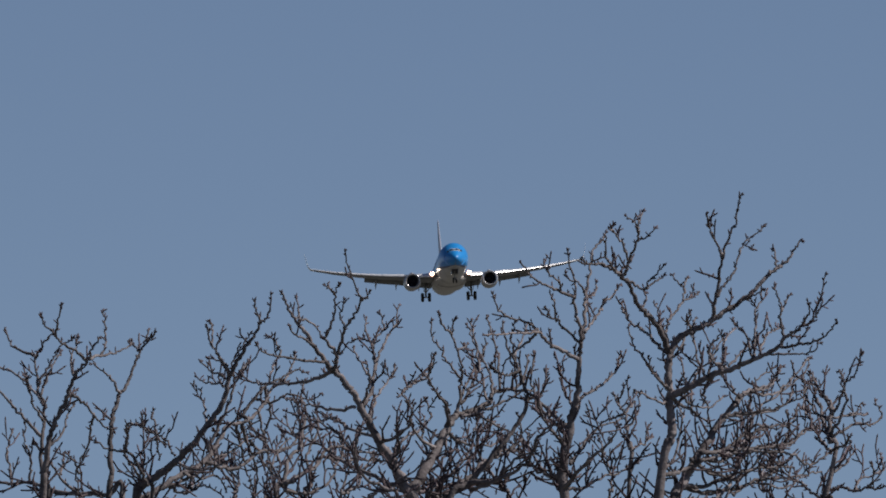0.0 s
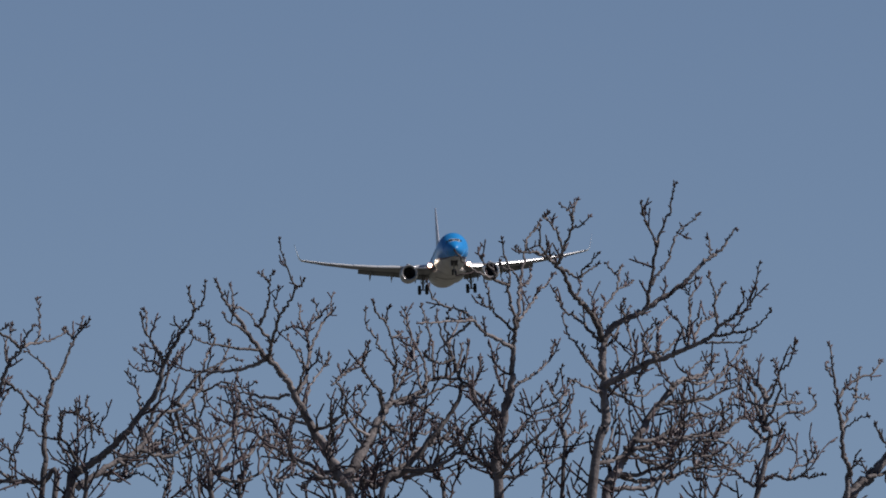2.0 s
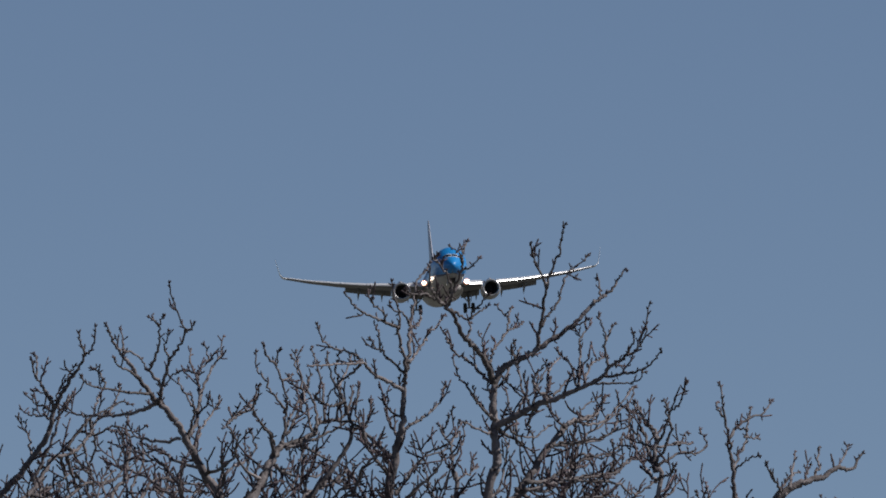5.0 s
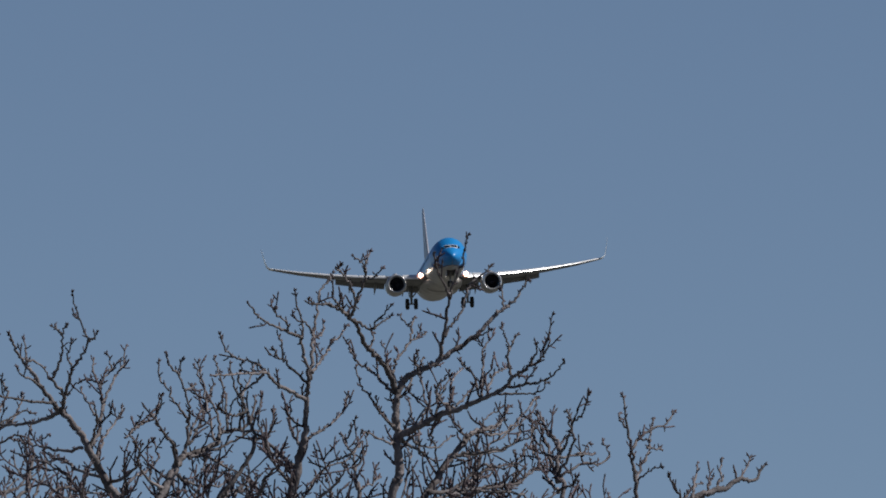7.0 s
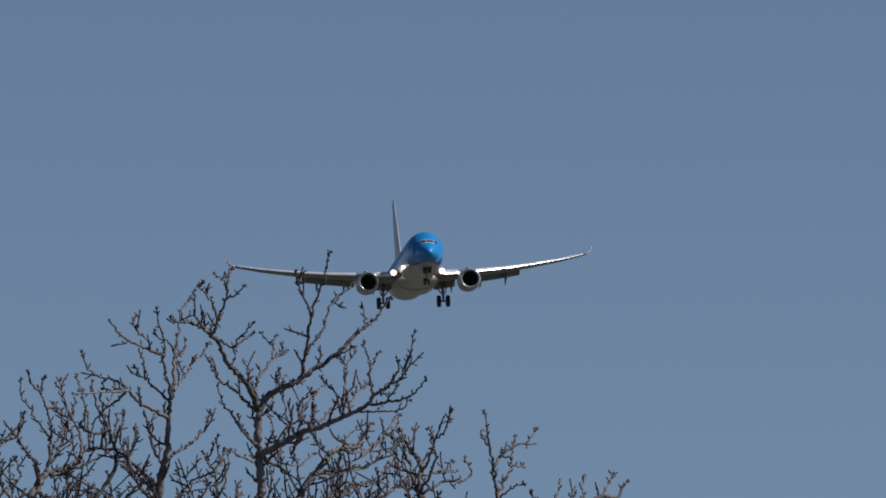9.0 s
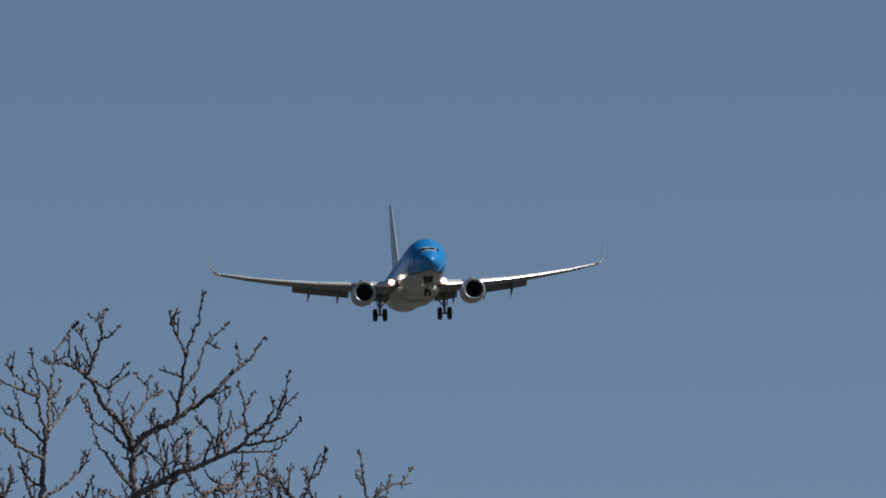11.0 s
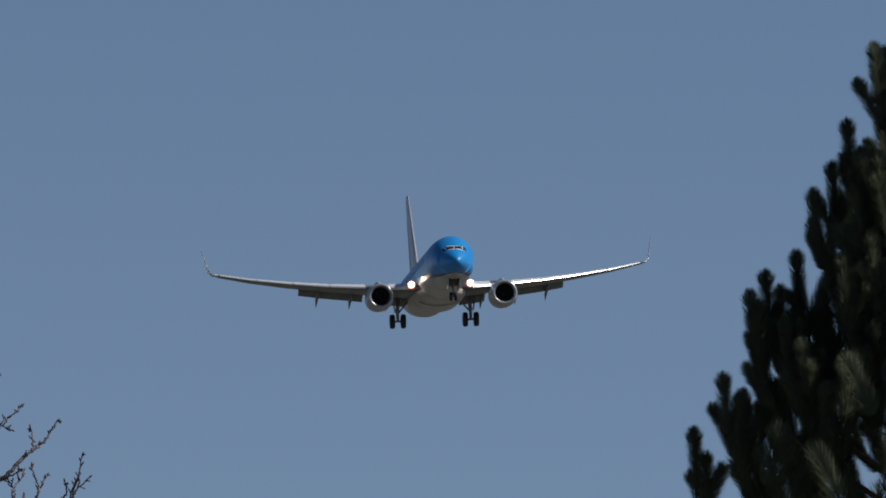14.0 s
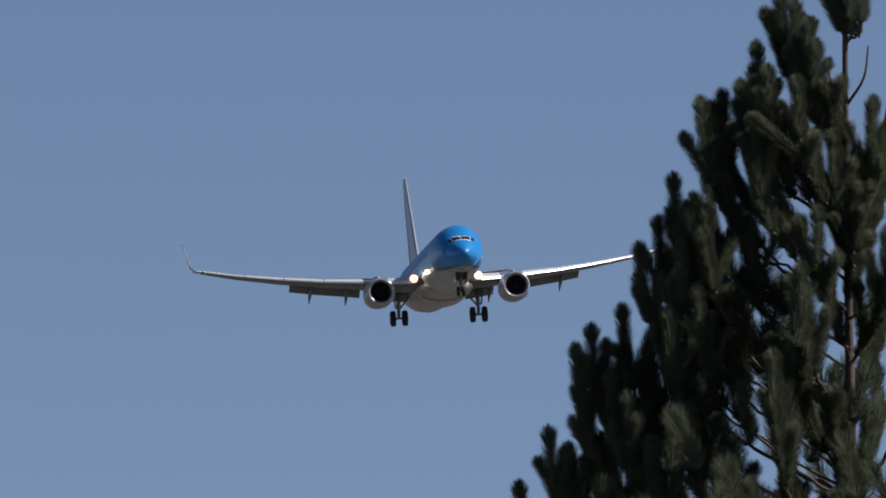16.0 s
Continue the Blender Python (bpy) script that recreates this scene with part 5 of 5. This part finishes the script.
def build_wing(plane, side):
    wing = part("wing", loft("wing", [[(side * p[0], p[1], p[2]) for p in foil(*row)] for row in WING.tolist()], [SHADED_GREY]), plane, "swept grey wing with lowered flaps")
    for x0, x1 in ((2.5, 4.0), (5.7, 8.3), (8.36, 11.0), (11.06, 13.7), (13.76, 16.5)):
        part("slat", strip("slat", side, x0, x1, slat_line, BRIGHT), wing, "bright bare metal leading-edge slat")
    for x0, x1 in ((2.1, 4.1), (5.5, 10.4)):
        part("flap", strip("flap", side, x0, x1, flap_line(30, 1.0), FLAP_GREY), wing, "lowered grey trailing flap")
        part("flap", strip("flap", side, x0, x1, flap_line(18, 0.42), FLAP_GREY), wing)
    for x in (3.7, 6.5, 9.0):
        lead, chord, z, thick = wing_at(x)
        s0 = lead + chord * 0.5
        rows = [(s0, z - 0.15, 0.04), (s0 + 0.5, z - 0.36, 0.15), (s0 + 1.4, z - 0.48, 0.17), (s0 + 2.2, z - 0.72, 0.13), (s0 + 2.9, z - 1.12, 0.03)]
        part("flap_fairing", loft("flap_fairing", [[(side * x + 0.8 * r * math.sin(a), s - MID, zz + 1.25 * r * math.cos(a)) for a in [2 * math.pi * k / 12 for k in range(12)]] for s, zz, r in rows], FLAP_GREY), wing, "grey canoe-shaped flap fairing")
    # blended winglet
    rows = [(16.6, 21.3, 1.65, 1.08, 0.10, 0), (17.0, 21.65, 1.45, 1.20, 0.09, 25), (17.25, 21.95, 1.25, 1.48, 0.07, 60), (17.4, 22.35, 1.0, 1.98, 0.06, 76), (17.55, 22.9, 0.75, 2.7, 0.06, 79), (17.68, 23.4, 0.45, 3.4, 0.06, 79)]
    rings = []
    for x, lead, chord, z, thick, cant in rows:
        sec = foil(0, lead, chord, 0, thick)
        c, s = math.cos(radians(cant)), math.sin(radians(cant))
        rings.append([(side * (x - p[2] * s), p[1], z + p[2] * c) for p in sec])
    part("winglet", loft("winglet", rings, WHITE), wing, "thin white upswept winglet")
    glow_disc("landing_light", wing, side * 2.3, 13.2, -1.0, 0.20, LAMP)
    # wider glowing disc added behind the lens as its glare halo
    glow_disc("glare_ring", wing, side * 2.3, 13.3, -1.0, 0.31, LAMP_GLARE)


def build_engine(plane, side):
    x, z = side * 4.83, -1.95
    nacelle = part("engine", turned("nacelle", ((12.12, 0.98), (12.5, 1.04), (13.2, 1.09), (14.2, 1.07), (15.3, 0.96), (16.1, 0.84), (16.1, 0.80), (15.4, 0.78)), x, z, NACELLE, flat=0.93), plane, "pale grey jet engine nacelle under the wing")
    part("inlet_lip", turned("inlet_lip", ((12.12, 0.982), (11.98, 0.955), (11.9, 0.905), (11.89, 0.85), (12.0, 0.775), (12.22, 0.72)), x, z, LIP, flat=0.95), nacelle, "polished metal inlet lip")
    part("inlet_duct", turned("inlet_duct", ((12.2, 0.722), (12.6, 0.74), (13.1, 0.79)), x, z, DARK, flat=0.97), nacelle)
    part("fan", turned("fan", ((13.05, 0.79), (13.05, 0.30), (13.1, 0.02)), x, z, DARK), nacelle)
    part("spinner", turned("spinner", ((12.55, 0.01), (12.62, 0.10), (12.85, 0.22), (13.04, 0.30)), x, z, DARK), nacelle)
    for k in range(24):
        a = 2 * math.pi * k / 24
        rows = []
        for r, tw in ((0.30, 0.5), (0.55, 0.8), (0.78, 1.05)):
            d = Vector((math.sin(a), 0, math.cos(a))) * r
            t = Vector((math.cos(a), 0, -math.sin(a)))
            w = 0.07
            q = t * w * math.sin(tw) + Vector((0, 1, 0)) * w * math.cos(tw)
            e = q.cross(d).normalized() * 0.006
            c = Vector((x, 12.97 - MID, z)) + d
            rows.append([c + q, c + e, c - q, c - e])
        part("fan_blade", loft("fan_blade", rows, DARK), nacelle)
    part("core_nozzle", turned("core_nozzle", ((15.3, 0.62), (16.3, 0.56), (17.0, 0.44), (17.0, 0.36), (16.0, 0.34)), x, z, STEEL), nacelle)
    lead = wing_at(4.83)[0]
    rows = [(12.9, -0.82, -0.92, 0.04), (13.8, -0.66, -0.9, 0.16), (lead, -0.68, -1.0, 0.20), (16.5, -1.05, -1.4, 0.20), (18.0, -1.2, -1.35, 0.05)]
    part("pylon", loft("pylon", [[(x - w, s - MID, b), (x + w, s - MID, b), (x + w, s - MID, t), (x - w, s - MID, t)] for s, t, b, w in rows], NACELLE), nacelle)


def build_main_gear(plane, side):
    gear = part("main_gear", tube_mesh("main_gear", [(side * 2.75, 19.3 - MID, -1.2), (side * 2.86, 19.6 - MID, -2.35), (side * 2.86, 19.62 - MID, -3.2)], [0.16, 0.14, 0.10], STEEL, 14), plane, "lowered landing gear leg with two wheels")
    part("axle", tube_mesh("axle", [(side * 2.86 - 0.55, 19.62 - MID, -3.15), (side * 2.86 + 0.55, 19.62 - MID, -3.15)], 0.08, STEEL), gear)
    part("drag_brace", tube_mesh("drag_brace", [(side * 2.0, 19.5 - MID, -1.6), (side * 2.8, 19.6 - MID, -2.5)], 0.07, STEEL), gear)
    part("torque_link", tube_mesh("torque_link", [(side * 2.86, 19.75 - MID, -2.5), (side * 2.86, 20.05 - MID, -2.8), (side * 2.86, 19.75 - MID, -3.1)], 0.045, STEEL), gear)
    x = side * 3.12
    part("gear_door", loft("gear_door", [[(x + d, 19.1 - MID, z), (x + d, 20.1 - MID, z)] + [(x + d + 0.04, 20.1 - MID, z), (x + d + 0.04, 19.1 - MID, z)] for z, d in ((-1.35, 0.05 * side), (-2.0, 0.0), (-2.45, -0.06 * side))], SHADED_GREY, smooth=False), gear)
    for d in (-0.43, 0.43):
        disc_wheel(gear, side * 2.86 + d, 19.62, -3.15, 0.565, 0.37)


def build_nose_gear(plane):
    gear = part("nose_gear", tube_mesh("nose_gear", [(0, 4.2 - MID, -1.7), (0, 4.05 - MID, -2.5), (0, 4.0 - MID, -3.05)], [0.10, 0.09, 0.06], STEEL, 12), plane, "lowered nose gear with twin wheels")
    part("axle", tube_mesh("axle", [(-0.25, 4.0 - MID, -3.02), (0.25, 4.0 - MID, -3.02)], 0.05, STEEL), gear)
    part("drag_brace", tube_mesh("drag_brace", [(0, 3.2 - MID, -1.7), (0, 4.0 - MID, -2.55)], 0.05, STEEL), gear)
    for d in (-0.19, 0.19):
        disc_wheel(gear, d, 4.0, -3.02, 0.345, 0.2)
    for side in (-1, 1):
        part("gear_door", loft("gear_door", [[(side * 0.42, 2.9 - MID, z), (side * 0.42, 4.9 - MID, z), (side * 0.46, 4.9 - MID, z), (side * 0.46, 2.9 - MID, z)] for z in (-1.55, -2.15, -2.42)], BELLY, smooth=False), gear)
    part("wheel_bay", patch("wheel_bay", ((2.7, math.pi - 0.30), (2.7, math.pi + 0.30), (4.9, math.pi + 0.22), (4.9, math.pi - 0.22)), DARK, 0.015), plane, "dark open nose wheel bay")


def build_airliner():
    plane = tagged(new("airliner"), "blue and white twin-engine passenger jet landing with wheels down", "aeroplane")
    stations = np.unique(np.concatenate([BODY[:, 0], np.arange(0.2, 7, 0.3), np.arange(7, 38, 1.5)]))
    rings = [livery_ring(s) for s in stations]
    body = loft("fuselage", rings, [BLUE, DARK_BLUE, BELLY])
    n, paint = len(rings[0]), []
    for k in range(len(body.polygons)):
        j = k % n if k < n * (len(rings) - 1) else n
        j = min(j, n - 1 - j)
        paint.append(0 if j < 19 else (1 if j == 19 else 2))
    body.polygons.foreach_set("material_index", paint)
    part("fuselage", body, plane, "fuselage, bright blue above and pale grey below")
    # wing root fairing under the body
    rows = [(11.6, 0.4, 0.2, -1.75), (12.6, 1.35, 0.55, -1.65), (14.0, 2.0, 0.85, -1.55), (17, 2.15, 0.98, -1.5), (20.5, 2.1, 0.98, -1.5), (23, 1.7, 0.75, -1.5), (25.5, 0.5, 0.3, -1.7)]
    part("belly_fairing", loft("belly_fairing", [[(a * math.sin(2 * math.pi * k / 32), s - MID, z + b * math.cos(2 * math.pi * k / 32)) for k in range(32)] for s, a, b, z in rows], BELLY), plane, "pale grey bulged belly fairing")
    # narrow dark strip round the underside of the fairing
    rows = [(15.0, 2.04, 0.93, -1.54), (15.22, 2.06, 0.95, -1.54)]
    part("dark_belly_band", loft("dark_belly_band", [[((a + 0.015) * math.sin(q), s - MID, z + (b + 0.015) * math.cos(q)) for q in np.linspace(math.pi * 0.72, math.pi * 1.28, 24)] for s, a, b, z in rows], DARK, caps=False), plane, "dark band across the belly fairing")
    # flight deck windows: frames and dark panes
    for side in (-1, 1):
        for a0, a1, s0, s1, back in ((0.03, 0.54, 1.42, 2.0, 0.15), (0.60, 0.80, 1.64, 2.18, 0.08)):
            frame_ob = part("window_frame", patch("window_frame", ((s0 - 0.10, side * (a0 - 0.03)), (s0 + back - 0.10, side * (a1 + 0.05)), (s1 + back + 0.10, side * (a1 + 0.03)), (s1 + 0.10, side * (a0 - 0.03))), WHITE if a0 < 0.1 else BLUE, 0.012), plane, "pale flight deck window frame" if a0 < 0.1 else "blue flight deck window frame")
            part("pane", patch("pane", ((s0, side * a0), (s0 + back, side * a1), (s1 + back, side * (a1 - 0.03)), (s1, side * a0)), GLASS, 0.024), frame_ob, "dark glass pane")
    for side in (-1, 1):
        for k in range(34):
            s = 7.6 + 0.72 * k
            part("cabin_window", patch("cabin_window", ((s, side * 1.30), (s + 0.26, side * 1.30), (s + 0.26, side * 1.47), (s, side * 1.47)), GLASS, 0.012, n=2), plane)
        part("door", patch("door", ((5.0, side * 1.15), (5.85, side * 1.15), (5.85, side * 1.95), (5.0, side * 1.95)), BLUE, 0.005), plane)
        build_wing(plane, side)
        build_engine(plane, side)
        build_main_gear(plane, side)
        rows = [(0.4, 32.6, 3.9, 0.9, 0.10), (3.8, 34.5, 2.6, 1.3, 0.09), (7.1, 36.5, 1.3, 1.7, 0.08)]
        part("tailplane", loft("tailplane", [[(side * p[0], p[1], p[2]) for p in foil(*r)] for r in rows], SHADED_GREY), plane, "grey tailplane half")
    # one small glowing disc on the fuselage's -x side
    glow_disc("small_bright_spot", plane, -1.78, 9.6, -0.85, 0.07, GLOW_SMALL)
    build_nose_gear(plane)
    # fin: sections stacked upwards
    rows = [(28.2, 8.4, 1.75, 0.02), (30.9, 6.2, 2.2, 0.07), (32.1, 5.4, 3.6, 0.07), (34.4, 3.7, 6.3, 0.07), (36.15, 2.1, 8.45, 0.07), (36.5, 1.5, 8.66, 0.05)]
    rings = []
    for lead, chord, z, thick in rows:
        rings.append([(p[2], p[1], z) for p in foil(0, lead, chord, 0, thick)])
    fin = part("fin", loft("fin", rings, [FIN_SHADED]), plane, "white swept tail fin with shade put into its colour")
    rings = []
    for lead, chord, z, thick in rows[1:5]:
        s0 = lead + chord * 0.7
        rings.append([(0.055 * chord * 0.4, s0 - MID, z), (0.01, s0 + chord * 0.31 - MID, z), (-0.01, s0 + chord * 0.31 - MID, z), (-0.055 * chord * 0.4, s0 - MID, z)])
    part("rudder", loft("rudder", rings, FIN_SHADED, smooth=False), fin)
    return plane


airliner = build_airliner()

# seconds, place, then degrees of heading, nose up and bank
FLIGHT = [
    (0.0, 0.66, 2533.9, 170.38, 2.80, 3.30, 2.50),
    (0.5, 2.66, 2499.7, 167.89, 2.81, 3.27, 2.48),
    (1.0, 4.68, 2465.5, 165.50, 2.82, 3.24, 2.45),
    (1.5, 6.43, 2431.3, 163.19, 2.84, 3.22, 2.42),
    (2.0, 8.23, 2397.1, 160.91, 2.85, 3.19, 2.40),
    (2.5, 9.88, 2362.9, 158.86, 2.86, 3.16, 2.38),
    (3.0, 11.85, 2328.8, 156.97, 2.88, 3.13, 2.35),
    (3.5, 13.50, 2294.6, 155.33, 2.89, 3.11, 2.32),
    (4.0, 15.26, 2260.4, 153.58, 2.90, 3.08, 2.30),
    (6.5, 25.11, 2089.5, 144.43, 3.25, 2.94, 2.10),
    (7.0, 27.33, 2055.3, 142.52, 3.32, 2.91, 2.07),
    (7.5, 29.42, 2021.1, 140.67, 3.39, 2.88, 2.03),
    (8.0, 31.79, 1986.9, 138.88, 3.46, 2.86, 2.00),
    (8.5, 34.11, 1952.7, 136.94, 3.53, 2.83, 2.00),
    (9.0, 36.14, 1918.5, 135.09, 3.60, 2.80, 2.00),
    (11.5, 46.78, 1747.6, 126.78, 3.53, 2.59, 1.40),
    (12.0, 48.95, 1713.4, 125.46, 3.51, 2.54, 1.50),
    (12.5, 51.03, 1679.2, 124.02, 3.50, 2.50, 1.90),
    (13.0, 53.21, 1645.0, 122.62, 3.46, 2.39, 2.00),
    (13.5, 55.26, 1610.8, 121.33, 3.41, 2.27, 2.10),
    (14.0, 57.23, 1576.6, 120.05, 3.37, 2.16, 2.00),
    (14.5, 59.20, 1542.4, 118.70, 3.33, 2.04, 2.10),
    (15.0, 61.21, 1508.2, 117.25, 3.29, 1.93, 2.50),
    (15.5, 63.20, 1474.1, 115.67, 3.24, 1.81, 3.10),
    (16.0, 64.96, 1439.9, 114.11, 3.20, 1.70, 3.30),
]


def motions():
    walk(airliner, [(t, pose(x, y, z) @ pose(0, 0, 0, 0, 0, yaw) @ pose(0, 0, 0, -nose) @ pose(0, 0, 0, 0, -bank)) for t, x, y, z, yaw, nose, bank in FLIGHT])


motions()
